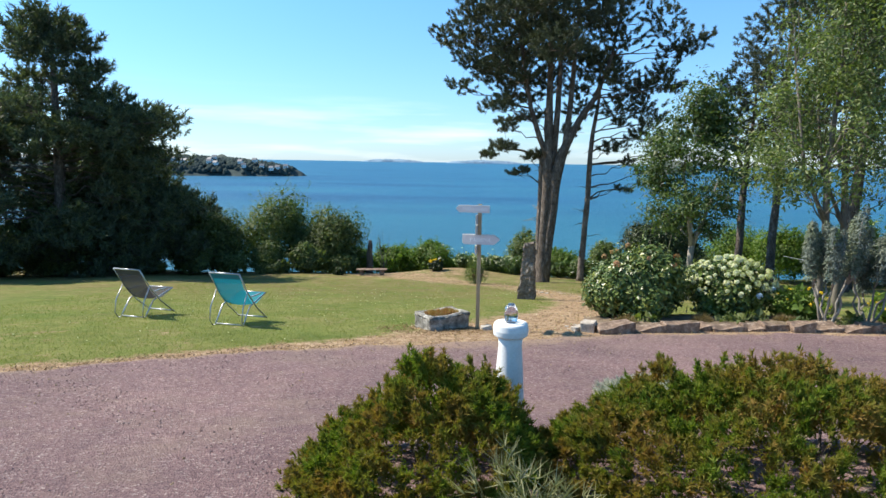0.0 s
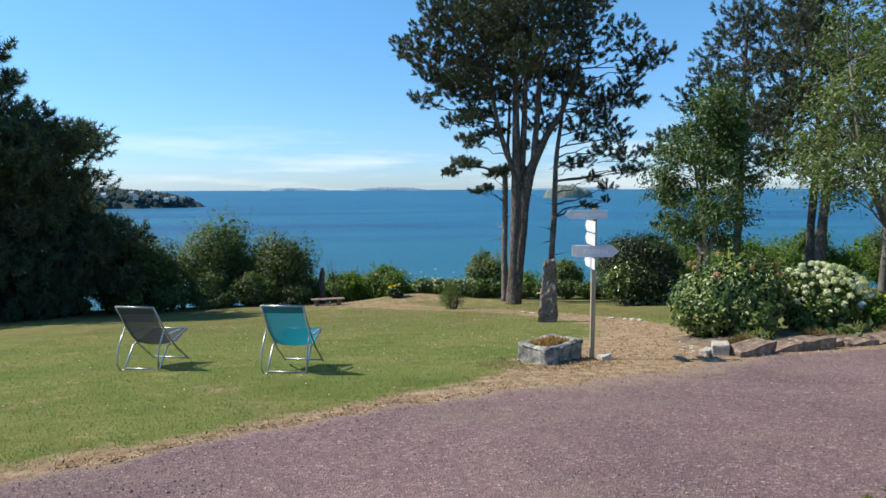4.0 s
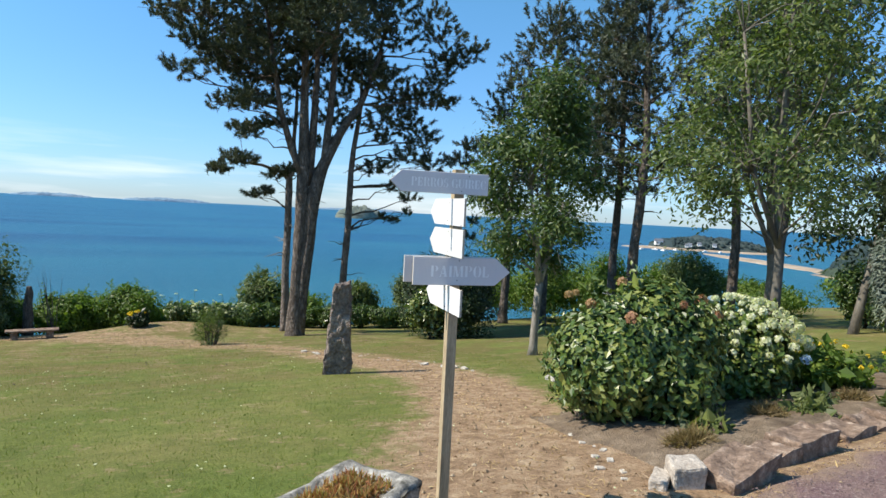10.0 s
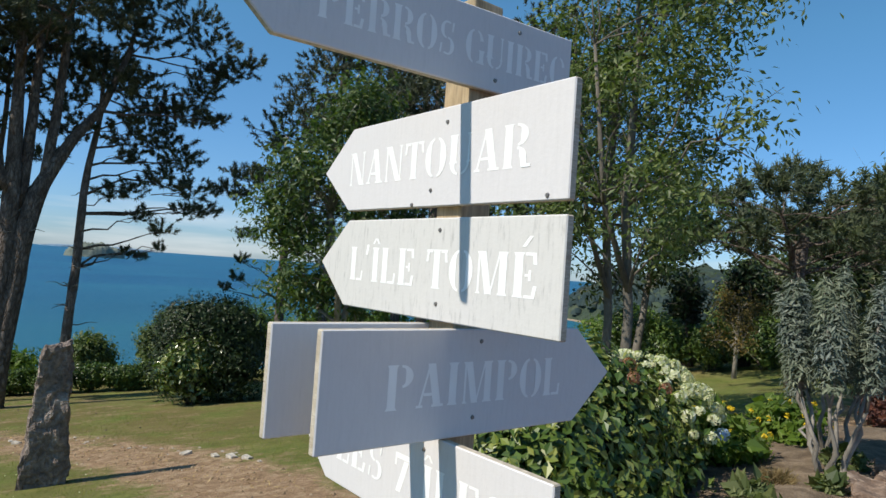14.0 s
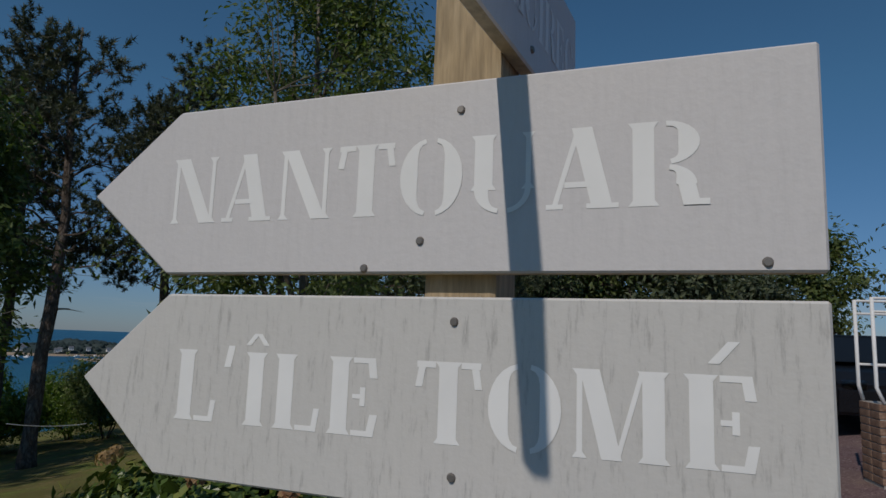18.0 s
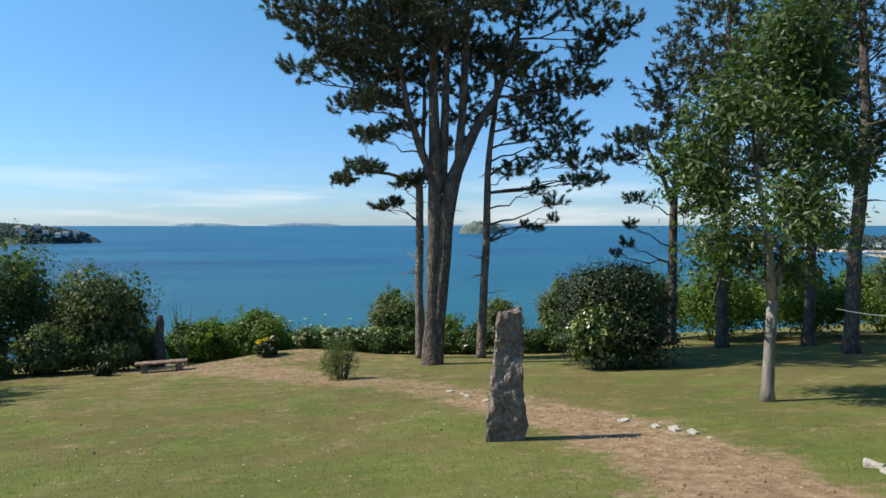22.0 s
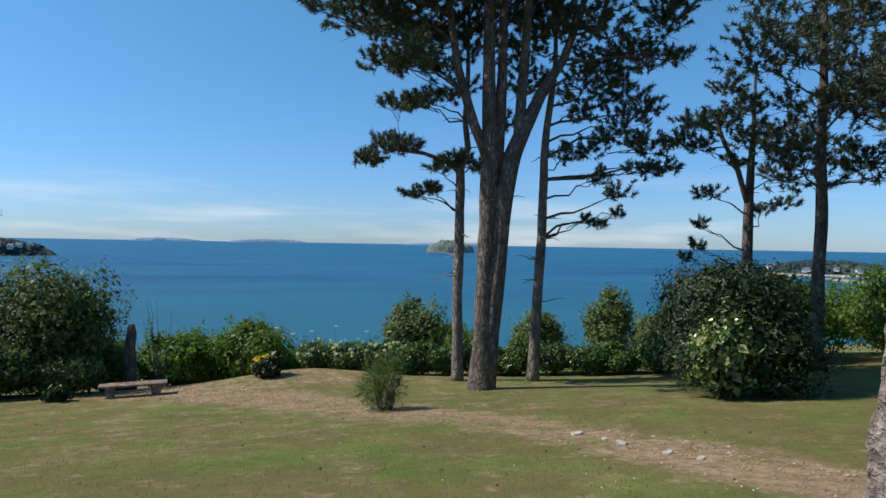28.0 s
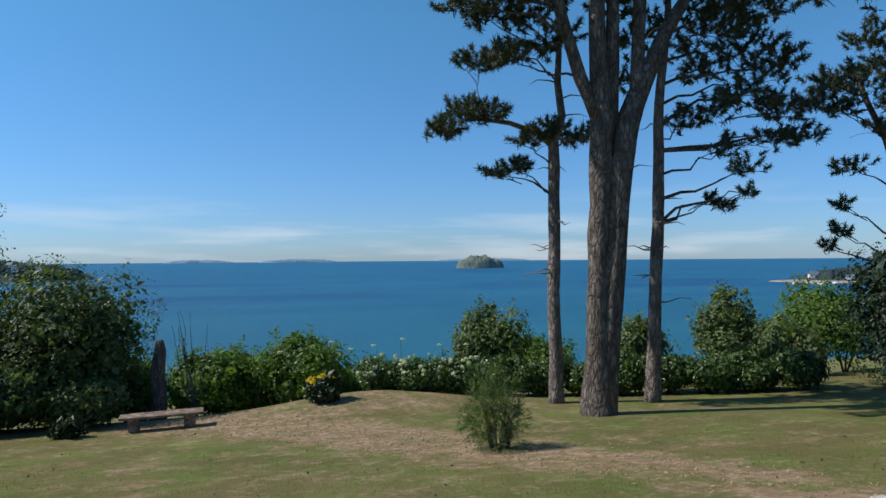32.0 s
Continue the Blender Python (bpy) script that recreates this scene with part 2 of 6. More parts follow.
def leafy(name, c1, c2, c3, rough=0.5, through=0.3, spec=0.3, patch=None, scale=1.6, shine=(1.1, 1.3, 0.5)):
    """Leaves that vary one by one and in patches, and let some light through."""
    def build(nt, b):
        g = nt.nodes.new("ShaderNodeNewGeometry")
        col = ramp(nt, g.outputs["Random Per Island"], [(0.0, c1), (0.55, c2), (1.0, c3)])
        big = noisy(nt, coords(nt), scale, 3)
        col = mixc(nt, ramp(nt, big, [(0.42, (0, 0, 0)), (0.62, (1, 1, 1))]), col, patch if patch else mixc(nt, 1.0, col, (1.25, 1.2, 0.9), "MULTIPLY"))
        nt.links.new(col, b.inputs["Base Color"])
        t = nt.nodes.new("ShaderNodeBsdfTranslucent")
        nt.links.new(mixc(nt, 1.0, col, shine, "MULTIPLY"), t.inputs[0])
        mx = nt.nodes.new("ShaderNodeMixShader")
        mx.inputs[0].default_value = through
        nt.links.new(b.outputs[0], mx.inputs[1])
        nt.links.new(t.outputs[0], mx.inputs[2])
        nt.links.new(mx.outputs[0], nt.nodes["Material Output"].inputs[0])
    return mat(name, build, rough, 0, spec)


def plain(name, c, rough=0.5, metal=0.0, spec=0.4, vary=0.12, scale=9.0):
    def build(nt, b):
        k = ramp(nt, noisy(nt, local(nt), scale, 5), [(0.3, tuple(x * (1 - vary) for x in c)), (0.7, tuple(min(1, x * (1 + vary)) for x in c))])
        nt.links.new(k, b.inputs["Base Color"])
    return mat(name, build, rough, metal, spec)


def ground_build(nt, b):
    v = coords(nt)
    at = nt.nodes.new("ShaderNodeAttribute")
    at.attribute_name = "dry"
    grass = ramp(nt, noisy(nt, v, 0.55, 6), [(0.25, (0.090, 0.132, 0.032)), (0.5, (0.142, 0.168, 0.050)), (0.75, (0.215, 0.196, 0.084))])
    grass = mixc(nt, 0.45, grass, ramp(nt, noisy(nt, v, 38, 4, 0.7), [(0.3, (0.22, 0.24, 0.2)), (0.7, (0.8, 0.78, 0.7))]), "OVERLAY")
    grass = mixc(nt, 0.55, grass, ramp(nt, noisy(nt, v, 3.6, 6, 0.75), [(0.32, (0.30, 0.33, 0.26)), (0.66, (0.72, 0.68, 0.62))]), "OVERLAY")
    th = nt.nodes.new("ShaderNodeAttribute")
    th.attribute_name = "thatch"
    spots = ramp(nt, noisy(nt, v, 0.8, 7, 0.68), [(0.38, (0, 0, 0)), (0.56, (1, 1, 1))])
    grass = mixc(nt, mixc(nt, 1.0, spots, th.outputs["Color"], "MULTIPLY"), grass, mixc(nt, 0.4, (0.155, 0.108, 0.052), grass))
    straw = ramp(nt, noisy(nt, v, 6, 7, 0.7), [(0.3, (0.185, 0.116, 0.068)), (0.5, (0.325, 0.218, 0.134)), (0.72, (0.50, 0.375, 0.245))])
    straw = mixc(nt, 0.5, straw, ramp(nt, noisy(nt, v, 55, 4, 0.7), [(0.3, (0.2, 0.2, 0.2)), (0.7, (0.8, 0.8, 0.8))]), "OVERLAY")
    k = node(nt, "ShaderNodeMath")
    k.operation = "ADD"
    n2 = node(nt, "ShaderNodeMath")
    n2.operation = "MULTIPLY_ADD"
    nt.links.new(mixc(nt, 0.45, noisy(nt, v, 1.7, 7, 0.65), noisy(nt, v, 9.0, 6, 0.7)), n2.inputs[0])
    n2.inputs[1].default_value, n2.inputs[2].default_value = 2.5, -1.27
    nt.links.new(at.outputs["Fac"], k.inputs[0])
    nt.links.new(n2.outputs[0], k.inputs[1])
    f = ramp(nt, k.outputs[0], [(0.34, (0, 0, 0)), (0.70, (1, 1, 1))])
    nt.links.new(mixc(nt, f, grass, straw), b.inputs["Base Color"])
    bump(nt, b, noisy(nt, v, 60, 5, 0.75), 0.7, 0.03)


def gravel_build(nt, b):
    v = coords(nt)
    vo = node(nt, "ShaderNodeTexVoronoi", Scale=62.0)
    nt.links.new(v, vo.inputs["Vector"])
    sep = nt.nodes.new("ShaderNodeSeparateColor")
    nt.links.new(vo.outputs["Color"], sep.inputs[0])
    stone = ramp(nt, sep.outputs[0], [(0.0, (0.124, 0.080, 0.084)), (0.5, (0.178, 0.117, 0.119)), (0.88, (0.216, 0.150, 0.149)), (1.0, (0.32, 0.26, 0.24))])
    big = ramp(nt, noisy(nt, v, 0.5, 6), [(0.3, (0.35, 0.35, 0.36)), (0.7, (0.66, 0.63, 0.6))])
    col = mixc(nt, 0.7, stone, big, "OVERLAY")
    col = mixc(nt, 0.4, col, ramp(nt, noisy(nt, v, 5, 6, 0.75), [(0.3, (0.33, 0.34, 0.36)), (0.7, (0.68, 0.65, 0.62))]), "OVERLAY")
    dust = ramp(nt, noisy(nt, coords(nt, (1, 1.6, 1)), 0.9, 7, 0.7), [(0.50, (0, 0, 0)), (0.72, (1, 1, 1))])
    col = mixc(nt, mixc(nt, 0.55, (0.0, 0.0, 0.0), dust), col, (0.25, 0.185, 0.145))
    rim = nt.nodes.new("ShaderNodeAttribute")
    rim.attribute_name = "rim"
    litter = node(nt, "ShaderNodeMath")
    litter.operation = "ADD"
    nt.links.new(rim.outputs["Fac"], litter.inputs[0])
    nt.links.new(noisy(nt, v, 7, 7, 0.7), litter.inputs[1])
    col = mixc(nt, ramp(nt, litter.outputs[0], [(0.72, (0, 0, 0)), (1.0, (1, 1, 1))]), col, mixc(nt, 0.35, (0.31, 0.222, 0.15), col))
    nt.links.new(col, b.inputs["Base Color"])
    bump(nt, b, mixc(nt, 0.5, vo.outputs["Distance"], noisy(nt, v, 90, 4, 0.7)), 0.8, 0.024)


def sea_build(nt, b):
    v = coords(nt, (1, 1.6, 1))
    col = ramp(nt, noisy(nt, coords(nt, (1, 3.5, 1)), 0.004, 5), [(0.32, (0.008, 0.074, 0.165)), (0.48, (0.014, 0.108, 0.205)), (0.68, (0.022, 0.145, 0.225))])
    sep = nt.nodes.new("ShaderNodeSeparateXYZ")
    nt.links.new(coords(nt), sep.inputs[0])
    shoal = node(nt, "ShaderNodeMapRange")
    shoal.inputs["From Min"].default_value, shoal.inputs["From Max"].default_value, shoal.inputs["To Min"].default_value, shoal.inputs["To Max"].default_value = 90, 420, 0.75, 0.0
    nt.links.new(sep.outputs[1], shoal.inputs[0])
    col = mixc(nt, shoal.outputs[0], col, (0.020, 0.150, 0.200))
    nt.links.new(col, b.inputs["Base Color"])
    bump(nt, b, noisy(nt, v, 0.35, 6, 0.7), 1.0, 1.2)


M_GROUND = mat("grass_ground", ground_build, 0.95, 0, 0.1)
M_GRAVEL = mat("pink_gravel", gravel_build, 0.95, 0, 0.15)
M_SEA = mat("sea_water", sea_build, 0.45, 0, 0.18)
def barky(name, c1, c2, c3):
    """Bark in long plates parted by dark furrows."""
    def build(nt, b):
        v = local(nt, (1, 1, 0.34))
        bent = nt.nodes.new("ShaderNodeVectorMath")
        bent.operation = "MULTIPLY_ADD"
        w = node(nt, "ShaderNodeTexNoise", Scale=7.0, Detail=6.0)
        nt.links.new(v, w.inputs["Vector"])
        nt.links.new(w.outputs["Color"], bent.inputs[0])
        bent.inputs[1].default_value = (0.30, 0.30, 0.16)
        nt.links.new(v, bent.inputs[2])
        vo = node(nt, "ShaderNodeTexVoronoi", Scale=11.0)
        vo.feature = "DISTANCE_TO_EDGE"
        nt.links.new(bent.outputs[0], vo.inputs["Vector"])
        plate = ramp(nt, vo.outputs["Distance"], [(0.0, (0.35, 0.33, 0.32)), (0.16, (0.82, 0.82, 0.82)), (0.4, (1, 1, 1))])
        col = ramp(nt, noisy(nt, v, 6, 6, 0.7), [(0.3, c1), (0.5, c2), (0.7, c3)])
        col = mixc(nt, 0.35, col, ramp(nt, noisy(nt, v, 45, 4, 0.7), [(0.3, (0.25, 0.25, 0.25)), (0.7, (0.75, 0.75, 0.75))]), "OVERLAY")
        nt.links.new(mixc(nt, 0.6, col, plate, "MULTIPLY"), b.inputs["Base Color"])
        bump(nt, b, plate, 1.0, 0.05)
    return mat(name, build, 0.95, 0, 0.15)


M_BARK = barky("pine_bark", (0.095, 0.076, 0.064), (0.18, 0.146, 0.123), (0.31, 0.262, 0.228))
M_BARK_LIGHT = barky("pale_pine_bark", (0.15, 0.122, 0.105), (0.27, 0.222, 0.192), (0.41, 0.352, 0.312))
M_BARK_GREY = speckled("grey_bark", (0.085, 0.075, 0.06), (0.15, 0.132, 0.108), (0.25, 0.225, 0.19), 3.5, 0.9, 20, 0.7, 0.02, (1, 1, 0.4))
M_BARK_PALE = speckled("pale_bark", (0.15, 0.135, 0.11), (0.26, 0.235, 0.20), (0.37, 0.34, 0.295), 3.5, 0.9, 20, 0.7, 0.02, (1, 1, 0.4))
M_NEEDLE = leafy("pine_needles", (0.036, 0.048, 0.034), (0.066, 0.082, 0.056), (0.125, 0.135, 0.088), 0.5, 0.15)
M_NEEDLE_DARK = leafy("cypress_needles", (0.044, 0.062, 0.044), (0.078, 0.102, 0.066), (0.135, 0.155, 0.095), 0.6, 0.25)
M_LEAF_DARK = leafy("glossy_leaves", (0.026, 0.055, 0.014), (0.055, 0.100, 0.024), (0.13, 0.18, 0.045), 0.35, 0.25, 0.4)
M_LEAF_MID = leafy("shrub_leaves", (0.062, 0.098, 0.036), (0.108, 0.150, 0.056), (0.19, 0.22, 0.095), 0.5, 0.35)
M_LEAF_BRIGHT = leafy("bright_leaves", (0.060, 0.110, 0.020), (0.10, 0.17, 0.030), (0.17, 0.23, 0.055), 0.45, 0.4)
M_LEAF_HYD = leafy("hydrangea_leaves", (0.036, 0.070, 0.014), (0.074, 0.118, 0.022), (0.20, 0.22, 0.06), 0.38, 0.07, 0.45)
M_LEAF_OLIVE = leafy("olive_leaves", (0.050, 0.076, 0.030), (0.092, 0.122, 0.046), (0.165, 0.19, 0.08), 0.5, 0.3)
M_LEAF_RUSSET = leafy("russet_leaves", (0.060, 0.052, 0.018), (0.105, 0.085, 0.028), (0.19, 0.125, 0.045), 0.5, 0.3)
M_LEAF_YOUNG = leafy("young_tree_leaves", (0.034, 0.066, 0.022), (0.064, 0.108, 0.036), (0.14, 0.18, 0.065), 0.42, 0.35, 0.35)
M_LEAF_ASH = leafy("ash_leaves", (0.058, 0.092, 0.032), (0.105, 0.148, 0.055), (0.21, 0.24, 0.11), 0.42, 0.38, 0.35)
M_HEATH = leafy("heather", (0.080, 0.125, 0.016), (0.135, 0.190, 0.026), (0.22, 0.24, 0.050), 0.7, 0.38, 0.1, (0.27, 0.165, 0.05), 3.6)
M_SILVER = leafy("silver_leaves", (0.065, 0.085, 0.072), (0.115, 0.14, 0.122), (0.21, 0.235, 0.21), 0.7, 0.15, 0.1)
# The palest leaf colour paints in glints of sun, besides the real gloss.
M_LEAF_GLINT = leafy("shiny_leaves", (0.040, 0.075, 0.016), (0.085, 0.130, 0.030), (0.30, 0.32, 0.16), 0.25, 0.2, 0.6)
M_LEAF_YEW = leafy("dark_evergreen_leaves", (0.010, 0.020, 0.008), (0.018, 0.034, 0.011), (0.040, 0.062, 0.020), 0.45, 0.12)
M_PALE = leafy("pale_silver_leaves", (0.24, 0.26, 0.20), (0.36, 0.38, 0.31), (0.5, 0.5, 0.43), 0.8, 0.1, 0.1, (0.44, 0.44, 0.36))
M_SPRIG = leafy("pale_sprigs", (0.13, 0.14, 0.07), (0.22, 0.22, 0.12), (0.36, 0.34, 0.22), 0.8, 0.2, 0.1)
M_STONE_PALE = speckled("pale_stone", (0.40, 0.36, 0.30), (0.55, 0.50, 0.43), (0.68, 0.64, 0.57), 7.0, 0.9, 50, 0.8, 0.02)
M_STONE = speckled("granite", (0.09, 0.085, 0.072), (0.28, 0.265, 0.235), (0.58, 0.56, 0.50), 13.0, 0.9, 70, 0.8, 0.012)
M_KERB = speckled("kerb_stone", (0.11, 0.072, 0.052), (0.25, 0.175, 0.128), (0.50, 0.395, 0.31), 8, 0.95, 45, 0.9, 0.02)
M_KERB_PALE = speckled("pale_kerb_stone", (0.33, 0.28, 0.23), (0.47, 0.41, 0.345), (0.60, 0.54, 0.47), 7, 0.95, 50, 0.8, 0.02)
M_MENHIR = speckled("brown_granite", (0.13, 0.10, 0.085), (0.26, 0.205, 0.172), (0.43, 0.36, 0.31), 6.0, 0.95, 24, 1.0, 0.06)
M_POST = speckled("raw_timber", (0.30, 0.23, 0.14), (0.42, 0.32, 0.20), (0.50, 0.40, 0.27), 4.0, 0.8, 30, 0.3, 0.004, (6, 6, 0.6))
M_WHITE = speckled("white_paint", (0.70, 0.70, 0.69), (0.80, 0.80, 0.79), (0.84, 0.84, 0.83), 3.0, 0.6, 60, 0.1, 0.003)


# ---- land ----
YS = [-4600, -60, -8, 0, 9.4, 16, 28.5, 33, 36, 45, 70, 120, 150]
ZS = [1.6, 1.6, 1.6, 1.05, 0.07, -0.95, -2.85, -3.3, -4.2, -8.5, -15, -21, -25]
SEA = -22.0


def ground_z(x, y):
    """The height of the garden's slope."""
    f = [np.interp(np.asarray(y, float) + d, YS, ZS) for d in (-1.2, -0.6, 0, 0.6, 1.2)]
    z = sum(f) / 5
    k = np.clip((np.abs(np.asarray(x, float)) - 3) / 10, 0, 1)
    knoll = 0.36 * np.exp(-((np.asarray(x, float) - 0.6) / 2.4) ** 2 - ((np.asarray(y, float) - 32.3) / 1.5) ** 2)
    return z + knoll + k * 0.05 * np.sin(np.asarray(x) * 0.7 + np.asarray(y) * 0.4)


def gz(x, y):
    return float(ground_z(x, y))


PATH_LINE = [(1.0, 9.5, 0.95), (2.45, 12, 0.75), (3.4, 14.5, 0.75), (3.6, 17, 0.75), (3.2, 20, 0.85), (2.5, 23, 0.9), (1.3, 25.5, 1.2), (-0.8, 29.5, 1.5), (-3.6, 31.7, 1.6)]
EDGE_X = [-40, -14, -9, -4.97, -3.7, -2.7, -1.9, -0.9, 0.2, 1.3, 2.5, 5.3, 7.2, 10, 15, 40]
EDGE_Y = [-6, 0.5, 3.4, 5.75, 6.5, 7.08, 7.45, 7.8, 8.1, 8.45, 9.0, 9.35, 9.1, 9.2, 8.6, 7.0]


def edge_y(x):
    return np.interp(x, EDGE_X, EDGE_Y) + 0.05 * np.sin(np.asarray(x) * 5.1) + 0.04 * np.sin(np.asarray(x) * 11.3 + 1)


def band(x):
    return np.interp(x, [-5, -2.5, -1.3, -0.7, 0.4], [0.25, 0.38, 0.55, 1.15, 2.0])


def spaced(lo, hi, step, outer):
    return np.r_[[-v for v in outer[::-1]], np.arange(lo, hi + step / 2, step), outer]


xs = spaced(-50, 60, 0.4, [70, 100, 180, 400, 1000, 2500, 4600])
ys = np.r_[[-4600, -2000, -700, -250, -100, -50, -30, -20], np.arange(-12, 46, 0.4), [48, 52, 58, 65, 75, 90, 105, 120, 135, 150]]
GX, GY = np.meshgrid(xs, ys)
GZ = ground_z(GX, GY)
DRY = np.zeros_like(GX)
for (ax, ay, aw), (bx, by, bw) in zip(PATH_LINE, PATH_LINE[1:]):
    f = np.clip(((GX - ax) * (bx - ax) + (GY - ay) * (by - ay)) / ((bx - ax) ** 2 + (by - ay) ** 2), 0, 1)
    d = np.hypot(GX - ax - f * (bx - ax), GY - ay - f * (by - ay)) / (aw + f * (bw - aw))
    DRY = np.maximum(DRY, np.clip(1.35 - d * 0.75, 0, 1) * (1 - 0.36 * np.clip((GY - 15) / 6, 0, 1)))
DRY = np.maximum(DRY, np.clip(1.35 - (GY - edge_y(GX)) / band(GX) * 0.8, 0, 1) * 0.92)
DRY = np.maximum(DRY, 0.38 * np.clip((GY - 16) / 8, 0, 1) * (GX < 7))
DRY = np.maximum(DRY, 0.8 * np.clip(1.6 - np.hypot(GX - 0.3, (GY - 9.0)) / 0.9, 0, 1))
DRY = np.maximum(DRY, 0.95 * np.clip((GX - 0.6) * 2, 0, 1) * np.clip((10.5 - GX) / 2, 0, 1) * np.clip((11.2 - GY) * 2, 0, 1))
# bare brown earth on the knoll
BARE = np.clip(1.5 - np.hypot((GX - 0.2) / 3.6, (GY - 31.6) / 1.7), 0, 1)
DRY = np.maximum(DRY, 0.54 * BARE)
DRY = np.maximum(DRY, 0.24 + 0.05 * np.clip((GY - 12) / 4, 0, 1))
nx, ny = len(xs), len(ys)
I = np.arange(nx * ny).reshape(ny, nx)
gm = nmesh("ground", np.stack([GX, GY, GZ], -1).reshape(-1, 3), np.stack([I[:-1, :-1], I[:-1, 1:], I[1:, 1:], I[1:, :-1]], -1).reshape(-1, 4), M_GROUND, True)
gm.attributes.new("dry", "FLOAT", "POINT").data.foreach_set("value", DRY.ravel())
THATCH = np.clip((GY - 12) / 7, 0.25, 1)
gm.attributes.new("thatch", "FLOAT", "POINT").data.foreach_set("value", THATCH.ravel())
tagged(new("ground", gm), "sloping garden lawn with worn straw-coloured patches", "ground", kind="structure")

dx = np.arange(-30, 40.01, 0.12)
dv = np.r_[0, 0.02, 0.1, 0.3, np.arange(0.6, 26, 0.4)]
DX, DV = np.meshgrid(dx, dv)
DY = edge_y(DX) - DV
DZ = ground_z(DX, DY) + 0.022 * np.clip(DV / 0.1, 0, 1) - 0.012 + 0.015 * np.clip(DV, 0, 1) + 0.006 * np.sin(DX * 3 + DY * 4)
I = np.arange(DX.size).reshape(DX.shape)
dm = nmesh("gravel_drive", np.stack([DX, DY, DZ], -1).reshape(-1, 3), np.stack([I[1:, :-1], I[1:, 1:], I[:-1, 1:], I[:-1, :-1]], -1).reshape(-1, 4), M_GRAVEL, True)
dm.attributes.new("rim", "FLOAT", "POINT").data.foreach_set("value", (0.62 * np.clip(1.0 - DV / (0.35 + 0.9 * np.exp(-((DX - 0.8) / 1.6) ** 2)), 0, 1)).ravel())
tagged(new("gravel_drive", dm),
       "curved drive of pinkish-mauve gravel beside the lawn", "drive", kind="structure")

sx = np.r_[-4990, -2500, -1000, np.linspace(-500, 700, 13), 1500, 3000, 4990]
sy = np.r_[70, 110, 160, 250, 400, 800, 1600, 3000, 4990]
SX, SY = np.meshgrid(sx, sy)
I = np.arange(SX.size).reshape(SX.shape)
tagged(new("water", nmesh("water", np.stack([SX, SY, SX * 0 + SEA], -1).reshape(-1, 3), np.stack([I[:-1, :-1], I[:-1, 1:], I[1:, 1:], I[1:, :-1]], -1).reshape(-1, 4), M_SEA)),
       "calm deep blue sea reaching the horizon", "sea", kind="structure")

# The bluish tone puts distance haze into the land's colour.
M_FAR = speckled("hazed_far_land", (0.024, 0.040, 0.044), (0.044, 0.064, 0.062), (0.085, 0.098, 0.080), 0.02, 0.95, 0.12, 0.4, 1.0)
# Air haze over the far islands is painted in as this pale blue.
M_HAZE = speckled("haze_tinted_land", (0.16, 0.25, 0.33), (0.19, 0.28, 0.36), (0.22, 0.30, 0.38), 0.01, 1.0, 0.05, 0.1, 1.0)
M_SAND = speckled("beach_sand", (0.28, 0.21, 0.15), (0.37, 0.29, 0.21), (0.46, 0.375, 0.28), 0.05, 0.95, 0.5, 0.2, 0.1)


def island(name, cx, cy, length, depth, height, label, seed, material=M_FAR, turn=0.0, n=60, bumpy=0.35):
    """A hump of wooded land in the sea."""
    V, F, m = [], [], 14
    for j in range(m + 1):
        for i in range(n + 1):
            u, w = i / n * 2 - 1, j / m * 2 - 1
            r = u * u + w * w
            h = max(0.0, 1 - r) ** 0.5
            k = 0.75 + bumpy * noise.noise(Vector((u * 3 + seed, w * 2, seed))) + bumpy * 0.55 * noise.noise(Vector((u * 14 + seed, w * 6, 3)))
            a, b = u * length / 2, w * depth / 2
            V.append((a, b, h * height * k - (0.6 if h == 0 else 0)))
    for j in range(m):
        for i in range(n):
            a = j * (n + 1) + i
            F.append((a, a + 1, a + n + 2, a + n + 1))
    ob = new(name, nmesh(name, V, F, material, True))
    ob.matrix_world = pose(cx, cy, SEA, 0, 0, turn)
    return tagged(ob, label, "island")


